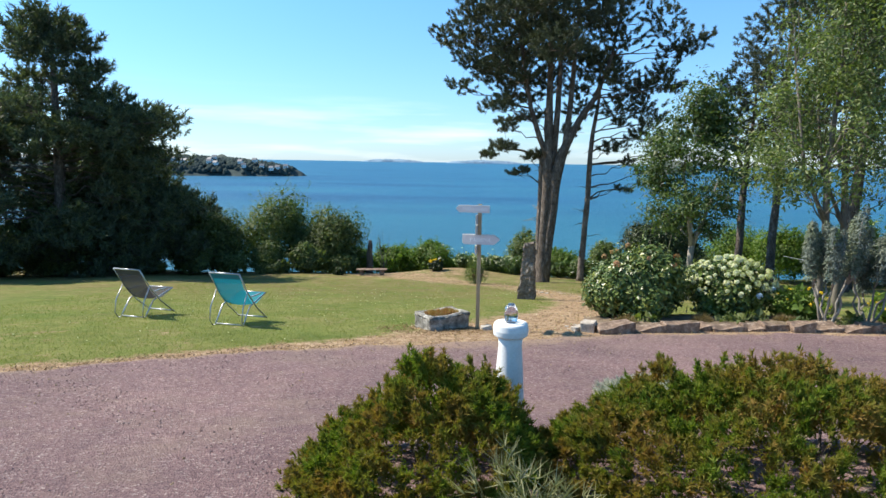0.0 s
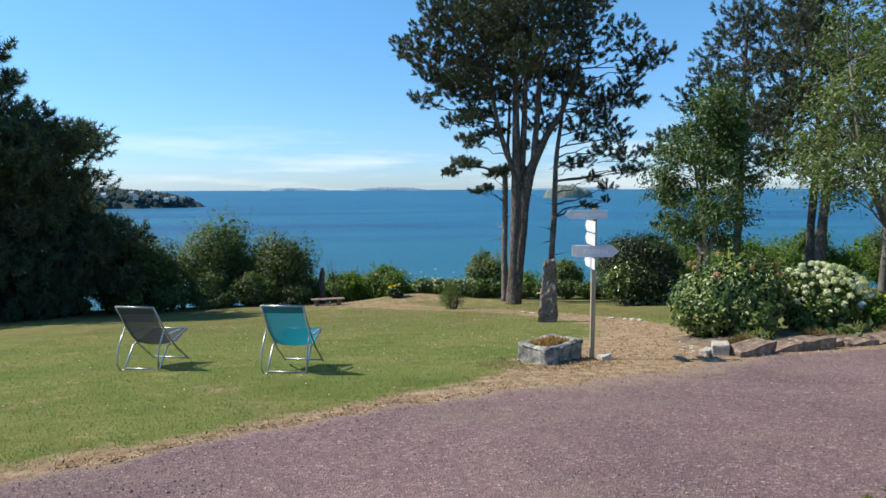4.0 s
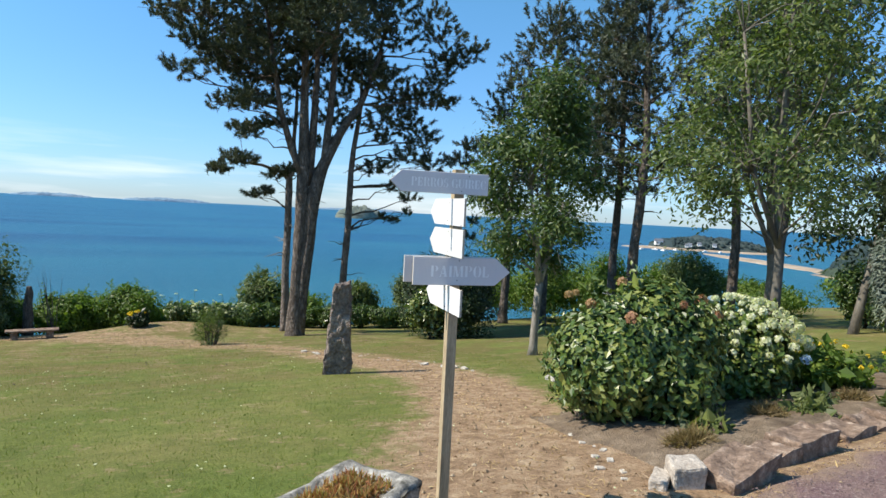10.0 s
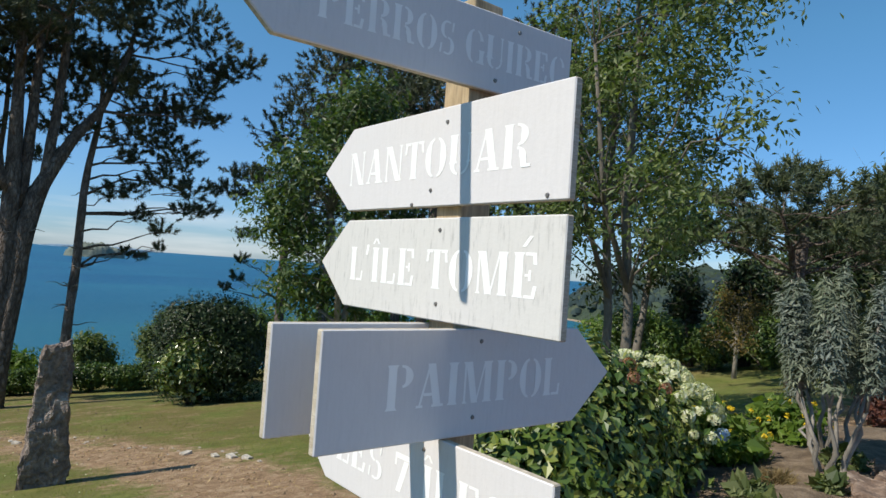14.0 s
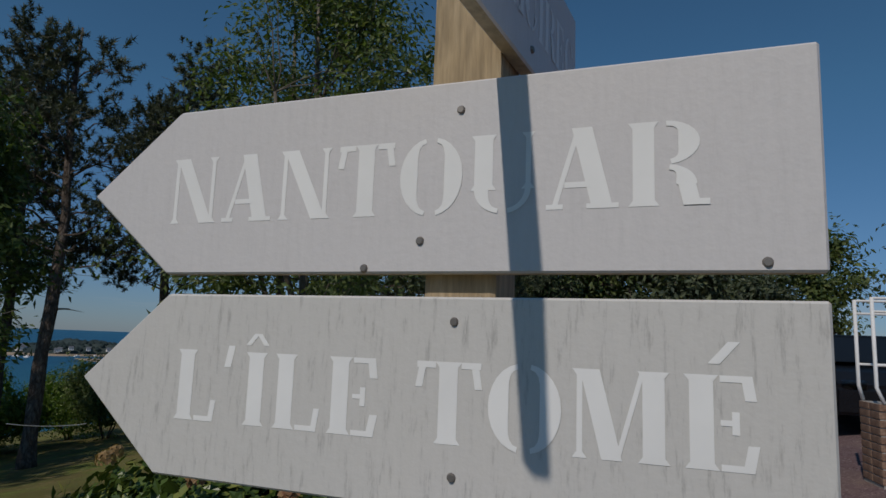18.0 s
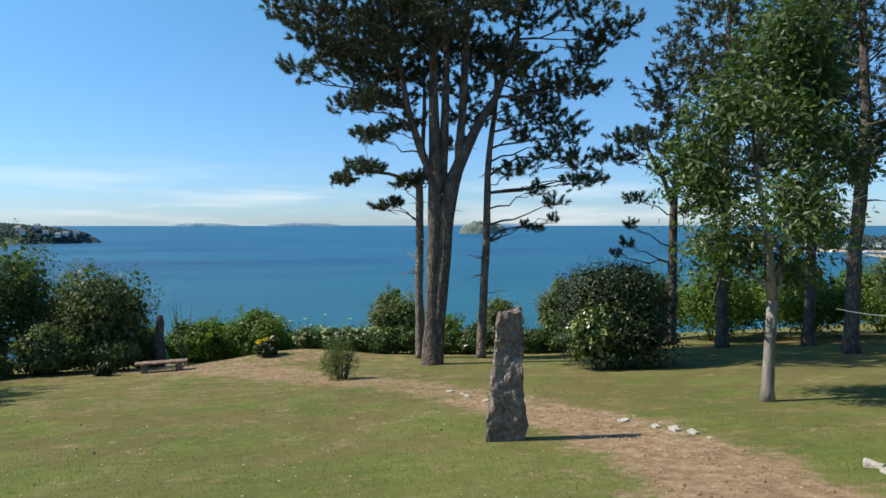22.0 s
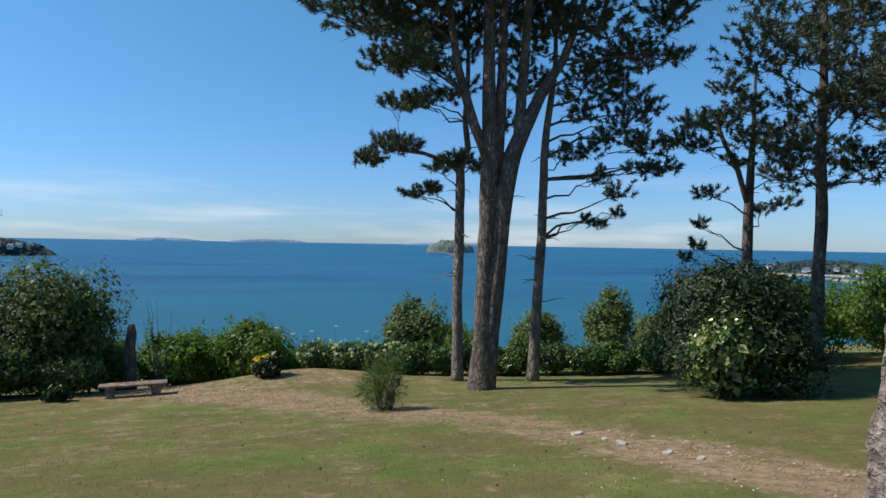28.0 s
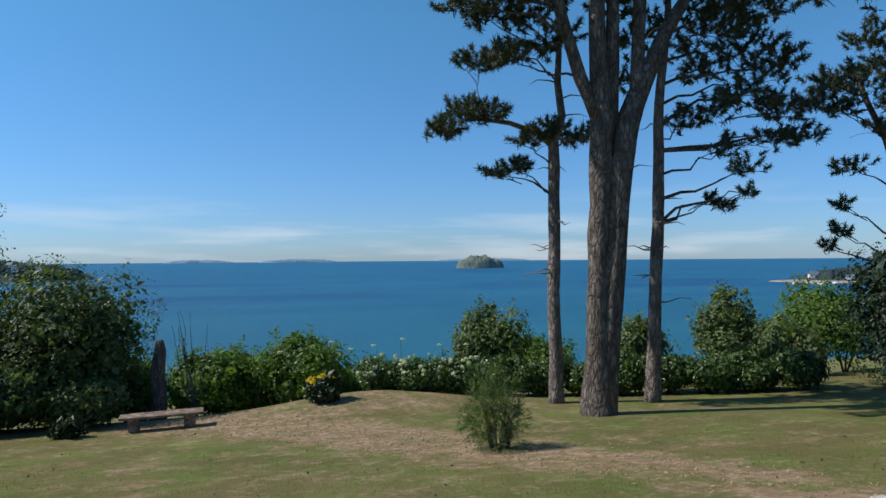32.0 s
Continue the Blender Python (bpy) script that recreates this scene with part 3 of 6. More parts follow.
# ---- growing things ----
def shrub(name, x, y, rx, ry, h, material, label, category="shrub", leaves=4000, size=0.09, slim=0.55, lumps=7, seed=1, z=None, stems=4, shape="leaf", group="", sink=0.0, bark=None):
    """A bush: stems and a crown of leaves over overlapping uneven lumps."""
    rng = np.random.default_rng(seed)
    z = gz(x, y) if z is None else z
    ob = thing(name, pose(x, y, z), label, category, group)
    cl = []
    for i in range(lumps):
        a, f = rng.uniform(0, 2 * math.pi), rng.random() ** 0.6 * 0.62
        k = rng.uniform(0.34, 0.55)
        cz = rng.uniform(0.28, 0.74)
        taper = 1 - 0.55 * max(0, cz - 0.45) / 0.3 * 0.6
        cl.append((math.cos(a) * f * rx * taper, math.sin(a) * f * ry * taper, h * cz, rx * k, ry * k, h * rng.uniform(0.24, 0.32)))
    cl.append((0, 0, h * 0.42, rx * 0.72, ry * 0.72, h * 0.4))
    w = np.array([c[3] * c[4] + c[3] * c[5] for c in cl])
    pick = rng.choice(len(cl), leaves, p=w / w.sum())
    C = np.array(cl)[pick]
    p, d = ball_points(leaves, rng, 0.35)
    k = 1 + 0.22 * np.sin(d[:, :1] * 9 + pick[:, None] * 2.1) * np.sin(d[:, 1:2] * 8 + pick[:, None]) * np.sin(d[:, 2:] * 7)
    P = C[:, :3] + p * k * C[:, 3:]
    keep = P[:, 2] > 0.02 - sink
    P, d = P[keep], d[keep]
    out = unit(P - np.array([0, 0, h * 0.4])) * 0.7 + d + np.array([0, 0, 0.35])
    if shape == "leaf":
        V, F = leaf_vf(P, out + rng.normal(0, 0.55, P.shape), size, size * slim, rng)
        q, qd = ball_points(leaves // 4, rng, 0.9)
        C2 = np.array(cl)[rng.choice(len(cl), leaves // 4, p=w / w.sum())]
        Q = C2[:, :3] + q * 0.8 * C2[:, 3:]
        Q[:, 2] = np.maximum(Q[:, 2], 0.05 - sink)
        V2, F2 = leaf_vf(Q, qd + rng.normal(0, 0.6, Q.shape), size * 2.1, size * 1.5, rng)
        # young shoots that break the outline
        k = max(12, int(22 * (rx + ry) * h ** 0.5))
        B = P[rng.integers(0, len(P), k)]
        way = unit(unit(B - np.array([0, 0, h * 0.35])) + np.array([0, 0, 0.9]) + rng.normal(0, 0.35, B.shape))
        far = rng.uniform(0.08, 0.24, (k, 1)) * h ** 0.6
        f = rng.random((k, 16, 1))
        S = (B[:, None] + way[:, None] * far[:, None] * f + rng.normal(0, size * 0.35, (k, 16, 3))).reshape(-1, 3)
        V3, F3 = leaf_vf(S, np.repeat(way, 16, 0) + rng.normal(0, 0.8, S.shape), size * 0.9, size * slim * 0.8, rng)
        V2, F2 = np.concatenate([V2, V3]), np.concatenate([F2, F3 + len(V2)])
        me = nmesh("crown", np.concatenate([V, V2]), np.concatenate([F, F2 + len(V)]), material)
    else:
        V, F = tuft_vf(P, out, 7, size, size * slim, rng, 0.5)
        me = nmesh("crown", V, F, material)
    child("crown", me, ob)
    for i in range(stems):
        wd = Wood()
        a = rng.uniform(0, 6.28)
        wd.add(bend((math.cos(a) * 0.08, math.sin(a) * 0.08, -0.05), (math.cos(a) * rx * 0.5, math.sin(a) * ry * 0.5, h * 0.65), 0.05, 5, 0.03, rng), [0.035, 0.03, 0.022, 0.014, 0.006], 5)
        child("stem", wd.mesh("stem", bark or M_BARK), ob)
    return ob


def pads_vf(pads, rng, needles, length, width, flat=0.55, tight=26):
    """Brushes of needles at twig ends, spread over cushions given as u, w, z, r."""
    Ps, Ds, Ls = [], [], []
    for u, w, z, r in pads:
        m = 6 + int(tight * r * r)
        cp, cd = ball_points(m, rng, 0.75)
        cp = cp * np.array([r, r, r * flat]) * 1.1
        way = unit(cd * np.array([1.0, 1.0, 0.4]) + np.array([0, 0, 0.75]) + rng.normal(0, 0.3, cp.shape))
        k = rng.uniform(0.75, 1.3, (m, 1))
        f = rng.random((m, needles, 1)) ** 0.8
        stalk = np.array([u, w, z]) + cp
        P = stalk[:, None] + way[:, None] * (f - 0.45) * length * 1.7 * k[:, None] + rng.normal(0, 0.012, (m, needles, 3))
        around = unit(rng.normal(size=(m * needles, 3))).reshape(m, needles, 3)
        Ps.append(P.reshape(-1, 3))
        Ds.append((around + way[:, None] * (0.35 + 0.5 * f)).reshape(-1, 3))
        Ls.append(np.broadcast_to(k[:, None], (m, needles, 1)).reshape(-1, 1))
    P, d, k = np.concatenate(Ps), unit(np.concatenate(Ds)), np.concatenate(Ls)
    s = unit(np.cross(d, rng.normal(size=d.shape)))
    L = length * k * rng.uniform(0.7, 1.15, (len(d), 1))
    V = np.stack([P + s * width * 0.5, P - s * width * 0.5, P + d * L], 1)
    return V.reshape(-1, 3), np.arange(3 * len(P)).reshape(-1, 3)


def random_pads(rng, z0, z1, r0, r1, n, size, bulge=0.4):
    """Cushions for a tree of which no one cushion stands out."""
    out = []
    for i in range(n):
        f = (i + rng.random()) / n
        a = rng.uniform(0, 6.28)
        R = (r0 + (r1 - r0) * f) * (1 - (2 * f - 1) ** 4 * bulge) * rng.uniform(0.35, 1)
        out.append((math.cos(a) * R, math.sin(a) * R, z0 + (z1 - z0) * f, size * rng.uniform(0.7, 1.3)))
    return out


def pine(name, x, y, trunks, pads, label, seed=1, turn=0.0, material=None, needles=80, bark=None, length=0.13, width=0.021, twigs=0, flat=0.5, tight=26):
    """A pine: trunks as lists of (u, w, z, r), and needle cushions on limbs that spring from the nearest trunk."""
    rng = np.random.default_rng(seed)
    z0 = gz(x, y)
    ob = thing(name, pose(x, y, z0, 0, 0, turn), label, "pine tree")
    tr = Wood()
    axis = []
    for t in trunks:
        pts, rad = [], []
        for a, b in zip(t, t[1:]):
            m = max(2, int((b[2] - a[2]) / 0.5))
            for i in range(m):
                f = i / m
                q = [a[j] + (b[j] - a[j]) * f for j in range(4)]
                pts.append(Vector(q[:3]) + noise.noise_vector(Vector((q[2] * 0.5, seed, 0.3))) * 0.05 * min(1, max(0, q[2])))
                rad.append(q[3])
        pts.append(Vector(t[-1][:3]))
        rad.append(t[-1][3])
        tr.add(pts, rad, 12, 0.22)
        axis += [(p, r) for p, r in zip(pts, rad)]
    for u, w, z, r in pads:
        lb = Wood()
        c = Vector((u, w, z - r * 0.2))
        p, pr = min(axis, key=lambda q: (q[0] - c).length + max(0, q[0].z - c.z + 0.35) * 1.5 + (3 if q[0].z < 1.5 else 0))
        n = max(0.016, min(pr * 0.45, 0.018 + 0.008 * (p - c).length))
        lb.add(bend(p, c, 0.12 * (p - c).length * rng.uniform(-0.4, 1), 6, 0.05 * (p - c).length ** 0.5, rng), [n, n * 0.85, n * 0.7, n * 0.5, n * 0.35, n * 0.2], 6)
        for i in range(4 + int(3 * r)):
            e = c + Vector(rng.normal(0, 0.55, 3) * np.array([r, r, r * 0.4]))
            lb.add(bend(p.lerp(c, rng.uniform(0.55, 0.95)), e, 0.05, 4), [n * 0.4, n * 0.3, n * 0.2, 0.006], 5)
        child("limb", lb.mesh("limb", M_BARK), ob)
    for i in range(twigs):
        lb = Wood()
        p, pr = axis[int(rng.uniform(0.25, 0.6) * len(axis))]
        a = rng.uniform(0, 6.28)
        l = rng.uniform(0.3, 0.9)
        lb.add(bend(p, p + Vector((math.cos(a) * l, math.sin(a) * l, rng.uniform(-0.15, 0.2) * l)), 0.04, 4, 0.03, rng), [0.022, 0.017, 0.011, 0.004], 5)
        child("dead_twig", lb.mesh("dead_twig", M_BARK_PALE), ob)
    child("trunk", tr.mesh("trunk", bark or M_BARK), ob)
    V, F = pads_vf(pads, rng, needles, length, width, flat, tight)
    child("crown", nmesh("crown", V, F, material or M_NEEDLE), ob)
    return ob


def broadleaf(name, x, y, trunks, pads, label, material, seed=1, size=0.12, density=500, bark=None, slim=0.42, droop=0.3, category="tree"):
    rng = np.random.default_rng(seed)
    ob = thing(name, pose(x, y, gz(x, y)), label, category)
    tr, axis = Wood(), []
    for t in trunks:
        pts = []
        for i, q in enumerate(t):
            pts.append(Vector(q[:3]))
        tr.add(pts, [q[3] for q in t], 9, 0.15)
        axis += [(p, q[3]) for p, q in zip(pts, t)]
    Ps, Ds = [], []
    for u, w, z, r in pads:
        lb = Wood()
        c = Vector((u, w, z))
        p, pr = min(axis, key=lambda q: (q[0] - c).length + max(0, q[0].z - c.z + 0.3) * 2)
        n = max(0.012, pr * 0.5)
        lb.add(bend(p, c, 0.1, 6, 0.06, rng), [n, n * 0.8, n * 0.6, n * 0.45, n * 0.3, 0.006], 5)
        k = int(density * r * r) + 20
        for j in range(5):
            e = c + Vector(rng.normal(0, 0.5, 3)) * r
            lb.add(bend(p.lerp(c, 0.8), e, 0.04, 4), [n * 0.3, n * 0.22, n * 0.15, 0.004], 4)
        child("limb", lb.mesh("limb", bark or M_BARK_PALE), ob)
        pp, d = ball_points(k, rng, 0.8)
        kk = 1 + 0.4 * np.sin(d[:, :1] * 6 + u * 3) * np.sin(d[:, 1:2] * 5 + z) + 0.25 * np.sin(d[:, 2:] * 9)
        Ps.append(np.array([u, w, z]) + pp * kk * r * np.array([1, 1, 0.8]))
        Ds.append(d * 0.7 + np.array([0, 0, 0.6]) + rng.normal(0, 0.5, d.shape))
    V, F = leaf_vf(np.concatenate(Ps), np.concatenate(Ds), size, size * slim, rng, 0.15, droop)
    child("trunk", tr.mesh("trunk", bark or M_BARK_PALE), ob)
    child("crown", nmesh("crown", V, F, material), ob)
    return ob


# ---- the great pine and its two thin companions ----
PINE_TURN = -14
pine("pine_tree", 4.40, 28.4,
     [[(0.0, 0, -0.1, 0.40), (0.0, 0, 0.3, 0.30), (0.02, 0, 1.4, 0.24), (0.05, 0, 2.8, 0.22), (0.08, 0, 4.6, 0.22), (0.09, 0.02, 6.0, 0.20), (0.06, 0.05, 7.8, 0.15), (0.0, 0.2, 11.5, 0.09), (-0.1, 0.2, 14.6, 0.03)],
      [(0.10, -0.02, 0.0, 0.25), (0.20, -0.03, 1.4, 0.22), (0.33, -0.04, 2.8, 0.22), (0.42, -0.04, 4.6, 0.24), (0.60, 0, 5.5, 0.23), (0.92, 0.05, 6.3, 0.18), (1.35, 0.15, 7.2, 0.14), (2.0, 0.4, 8.2, 0.11), (2.6, 0.5, 10, 0.07), (3.0, 0.5, 12.4, 0.03)],
      [(0.78, 0, 5.9, 0.14), (0.95, 0.2, 7.8, 0.12), (1.1, 0.3, 11, 0.08), (1.1, 0.3, 13.8, 0.03)],
      [(0.02, -0.02, 5.6, 0.13), (-0.30, -0.05, 6.4, 0.12), (-0.72, -0.16, 7.7, 0.10), (-1.2, -0.4, 10.5, 0.06), (-1.7, -0.5, 13, 0.03)],
      [(0.3, 0.1, 5.2, 0.15), (0.42, 0.2, 7.8, 0.13), (0.45, 0.6, 11, 0.06), (0.4, 0.8, 14, 0.03)]],
     [(-4.4, -1.1, 10.8, 0.75), (-3.4, -0.2, 9.9, 0.9), (-3.65, -1.2, 8.6, 0.65), (-2.45, 0.3, 9.15, 0.85), (-1.7, -1.0, 7.9, 0.7), (-2.45, -0.3, 7.8, 0.6), (-1.7, -0.1, 6.9, 0.45), (-1.4, 0.9, 10.4, 1.15), (-3.2, -1.3, 11.5, 1.0), (-0.25, -1.3, 10.8, 1.2),
      (0.8, 1.5, 10.1, 1.2), (1.9, 1.0, 11.4, 1.2), (2.25, 1.8, 9.5, 1.1), (3.1, 0.0, 10.6, 1.15), (3.0, 1.0, 12.4, 1.1), (4.6, 1.7, 11.9, 0.9), (5.1, 0.9, 11.0, 0.75), (5.8, 1.6, 10.4, 0.6), (4.7, 0.8, 9.45, 0.75), (4.1, 1.7, 8.9, 0.85)]
     + [(-0.15, 1.5, 8.9, 0.95), (-0.6, 1.1, 7.5, 0.65), (1.3, 1.7, 7.8, 0.8), (2.7, 1.3, 7.9, 0.85), (-3.1, -0.3, 9.6, 0.75), (-1.75, 0.6, 8.6, 0.8), (-1.0, -1.2, 9.2, 0.9), (6.3, 1.6, 10.8, 0.65), (5.3, 1.8, 10.3, 0.85), (5.3, 1.3, 8.7, 0.5), (2.7, 0.0, 9.1, 0.95), (1.2, 1.5, 8.8, 0.95), (0.5, 1.6, 10.4, 1.0), (0.9, 1.9, 6.9, 0.5), (0.2, -0.9, 9.9, 0.8)]
     + random_pads(np.random.default_rng(77), 9.6, 14.4, 4.6, 3.0, 40, 1.2, 0.1),
     "tall old pine with several fused grey-brown trunks", 3, PINE_TURN, needles=70, twigs=8, tight=60, width=0.026)
pine("pine_tree", 4.52, 30.45,
     [[(0, 0, -0.1, 0.20), (0, 0, 0.4, 0.155), (-0.02, 0, 3.4, 0.135), (-0.01, 0, 5.8, 0.125), (0.21, 0.05, 6.35, 0.09), (0.10, 0.02, 7.1, 0.075), (0.13, 0.03, 8.4, 0.06), (0.15, 0.04, 9.6, 0.04), (0.2, 0.04, 10.6, 0.025)],
      [(-0.01, 0, 5.7, 0.10), (-0.35, -0.05, 5.95, 0.07), (-1.0, -0.2, 6.15, 0.05), (-1.8, -0.4, 6.2, 0.03)]],
     [(-2.5, -0.6, 5.95, 0.45), (-2.0, -0.3, 6.35, 0.55), (-1.6, -0.6, 6.3, 0.4), (-0.9, -0.2, 5.2, 0.33), (-1.3, -0.2, 5.08, 0.3), (-0.6, 0.05, 5.85, 0.4), (0.65, 0.4, 6.0, 0.5), (-0.1, -0.25, 6.05, 0.35), (-1.7, -0.4, 7.5, 0.5), (-0.9, 0.0, 7.7, 0.42), (-1.5, -0.4, 8.5, 0.6), (-0.6, 0.2, 8.6, 0.5), (-0.8, -0.2, 9.4, 0.7), (0.25, 0.05, 9.75, 0.7), (0.2, 0, 10.5, 0.6)],
     "slender pine with a bare straight trunk", 5, PINE_TURN, needles=64, twigs=16, flat=0.42, tight=120, width=0.025, bark=M_BARK_LIGHT)
pine("pine_tree", 6.38, 29.6,
     [[(0, 0, -0.1, 0.20), (0.02, 0, 0.5, 0.155), (0.15, 0.04, 3.3, 0.13), (0.23, 0.06, 6.0, 0.11), (0.29, 0.07, 6.9, 0.10), (0.48, 0.12, 8.6, 0.07), (0.5, 0.12, 10.5, 0.03)]],
     [(1.45, 0.85, 7.6, 0.65), (2.5, 0.8, 8.1, 0.8), (2.45, 0.4, 6.95, 0.75), (3.5, 0.9, 6.6, 0.65), (3.35, 1.1, 5.9, 0.5), (4.0, 1.0, 6.0, 0.45), (1.45, 0.05, 6.4, 0.5), (0.9, 0.5, 6.2, 0.42), (1.9, 0.5, 5.65, 0.35), (2.65, 0.85, 5.2, 0.35), (1.47, 0.37, 4.4, 0.17), (1.96, 0.6, 4.3, 0.17), (2.55, 0.65, 4.6, 0.22), (1.85, 0.45, 8.7, 0.85), (3.4, 1.2, 9.2, 0.8), (0.6, 0.1, 10.2, 0.8), (3.0, 0.2, 7.5, 0.6)],
     "slender pine with drooping needle cushions on one side", 6, PINE_TURN, needles=60, twigs=16, flat=0.62, tight=85, width=0.025, bark=M_BARK_LIGHT)
pine("pine_tree", 13.9, 29.95, [[(0, 0, -0.1, 0.26), (0, 0, 0.5, 0.19), (0.0, 0, 3, 0.16), (0.04, 0, 5.4, 0.13), (0.25, 0.1, 7.4, 0.08), (0.3, 0.1, 9.4, 0.03)], [(0.03, 0, 5.0, 0.09), (-0.4, 0, 6.1, 0.08), (-1.0, 0, 7.0, 0.06), (-1.3, 0.1, 7.9, 0.03)]],
     [(-2.6, 0.0, 6.9, 0.6), (-0.95, 0.3, 7.6, 0.75), (0.15, -0.4, 7.1, 0.65), (-1.5, 0.0, 5.4, 0.42), (-1.6, 0.2, 4.4, 0.3), (-1.9, 0.0, 3.75, 0.25), (1.5, 0.2, 6.2, 0.6), (0.15, 0.3, 8.3, 0.8), (-0.6, 0.2, 6.4, 0.42), (-1.9, 0.3, 7.5, 0.55), (-2.1, -0.3, 6.7, 0.45), (-2.4, 0.0, 3.4, 0.2), (1.2, -0.3, 7.5, 0.7), (-0.4, 0.5, 8.9, 0.7), (0.9, 0.3, 4.9, 0.4), (1.7, 0.2, 5.2, 0.4)],
     "pine with a crooked open crown behind the round shrub", 21, needles=60, twigs=6, tight=70, width=0.026)
PINES = [(14.3, 27.7, 13.0, 22, "tall dark pine on the lawn's seaward side"), (17.55, 27.35, 12.5, 23, "tall dark pine with a forked top"),
         (14.75, 23.2, 12.2, 24, "tall pine with a straight dark trunk"), (19.7, 23.1, 12.0, 25, "tall dark pine among others"), (18.8, 20.6, 12.5, 26, "tall pine with a leaning dark trunk")]
for px, py, top, seed, label in PINES:
    r = np.random.default_rng(seed)
    pads = random_pads(r, 5.5, top - 0.4, 3.2, 1.5, 31, 0.95, 0.25)
    pine("pine_tree", px, py, [[(0, 0, -0.1, 0.26), (0, 0, 0.5, 0.19), (0.05, 0, 3, 0.16), (0.1 + 0.2 * r.normal(), 0, top * 0.55, 0.13), (0.15, 0.1, top * 0.8, 0.08), (0.2, 0.1, top, 0.03)]],
         pads, label, seed, needles=44, twigs=5, width=0.034, length=0.16, tight=30)

# ---- trees and shrubs on the right ----
broadleaf("young_tree", 6.82, 17.55,
          [[(0, 0, -0.05, 0.13), (0, 0, 0.2, 0.09), (0.03, 0, 0.9, 0.08), (0.06, 0, 1.55, 0.085)], [(0.06, 0, 1.5, 0.07), (0.35, 0.1, 2.2, 0.05), (0.7, 0.2, 3.2, 0.03)], [(0.05, 0, 1.5, 0.07), (-0.1, -0.1, 2.3, 0.05), (-0.3, 0, 3.6, 0.03)]],
          random_pads(np.random.default_rng(31), 1.9, 5.7, 1.55, 0.85, 34, 0.58), "young tree with a pale forked trunk on the lawn", M_LEAF_YOUNG, 31, 0.12, 1350)
for k, (tx, ty, seed) in enumerate(((7.6, 12.6, 41), (8.4, 13.3, 42))):
    r = np.random.default_rng(seed)
    broadleaf("ash_tree", tx, ty,
              [[(0, 0, -0.05, 0.11), (0, 0, 0.3, 0.08), (0.05, 0, 1.6, 0.07), (0.0, 0.1, 3, 0.06), (0.1, 0.1, 5, 0.04), (0.1, 0.2, 7, 0.02)], [(0.02, 0, 1.9, 0.045), (-0.4, 0.2, 3, 0.035), (-0.7, 0.3, 5, 0.02)]],
              random_pads(r, 2.6, 7.4, 1.85, 1.2, 34, 0.6), "feathery ash tree with slender trunks behind the flower bed", M_LEAF_ASH, seed, 0.10, 900, M_BARK_GREY)
broadleaf("leaning_tree", 17.5, 17.2, [[(0, 0, -0.05, 0.15), (0.3, 0, 1.0, 0.115), (0.9, 0.1, 2.4, 0.095), (1.5, 0.2, 4, 0.06)]],
          random_pads(np.random.default_rng(44), 2.8, 6.5, 2.2, 1.4, 14, 1.0), "tree with a pale leaning trunk at the lawn's far side", M_LEAF_YEW, 44, 0.2, 420, M_BARK_GREY)
shrub("hydrangea_bush", 3.48, 11.1, 1.0, 1.2, 1.42, M_LEAF_HYD, "dense green hydrangea bush with a few faded pink heads", "bush", 16000, 0.078, 0.60, 13, 51)
hy = shrub("hydrangea_bush", 5.2, 11.3, 1.0, 0.85, 1.2, M_LEAF_HYD, "hydrangea bush covered in creamy white flower heads", "bush", 6500, 0.08, 0.65, 10, 52)
shrub("round_bush", 8.15, 24.5, 2.2, 2.05, 2.7, M_LEAF_YEW, "large rounded dark evergreen bush on the lawn", "bush", 27000, 0.085, 0.45, 16, 53)
shrub("glossy_bush", 7.35, 23.6, 1.15, 0.95, 1.75, M_LEAF_GLINT, "low glossy-leaved bush grown into the dark one", "bush", 3000, 0.11, 0.6, 9, 56)
shrub("gorse_bush", 1.35, 25.7, 0.56, 0.54, 1.04, M_LEAF_MID, "small wispy gorse bush standing alone in worn grass", "bush", 760, 0.15, 0.05, 14, 54, shape="tuft", stems=9)
shrub("yellow_bush", -0.45, 31.7, 0.50, 0.40, 0.56, M_LEAF_YEW, "low dark bush tipped with yellow leaves", "bush", 1500, 0.08, 0.6, 6, 55)

# ---- the seaward hedge and scrub ----
r = np.random.default_rng(60)
for i in range(11):
    f = i / 10
    shrub("hedge_bush", 1.2 + 9.2 * f, 33.0 - 2.6 * f - 0.8 * f * f, 0.95, 0.65, 0.85 + 0.2 * r.random(), M_LEAF_DARK, "clipped dark hedge bush at the garden's edge", "hedge", 4500, 0.08, 0.6, 6, 61 + i, group="seaward hedge")
SCRUB = [(-0.7, 34.4, 1.2, 2.05, 1), (-3.0, 35.2, 1.3, 1.9, 1), (1.0, 35.8, 1.4, 1.5, 1), (4.6, 34.6, 1.05, 3.0, 0), (8.4, 33.6, 1.0, 2.2, 0), (10.5, 32.4, 0.85, 2.6, 0), (13, 33, 1.2, 1.9, 0), (2.7, 36, 1.3, 1.6, 1),
         (16, 33.5, 2, 3.0, 1), (20, 32, 2.2, 3.4, 1), (24, 30, 2.2, 2.9, 1), (-6.6, 36.5, 1.7, 3.2, 0), (28, 28, 2.3, 2.0, 1), (32, 25, 2.4, 1.9, 1), (-2, 37, 1.6, 2.4, 0), (6.5, 36, 1.4, 2.0, 1), (-4.6, 34.6, 0.9, 1.6, 1), (16.5, 31.0, 1.6, 3.0, 1), (19.5, 29.3, 1.7, 3.2, 1), (22.6, 27.2, 1.8, 3.4, 0)]
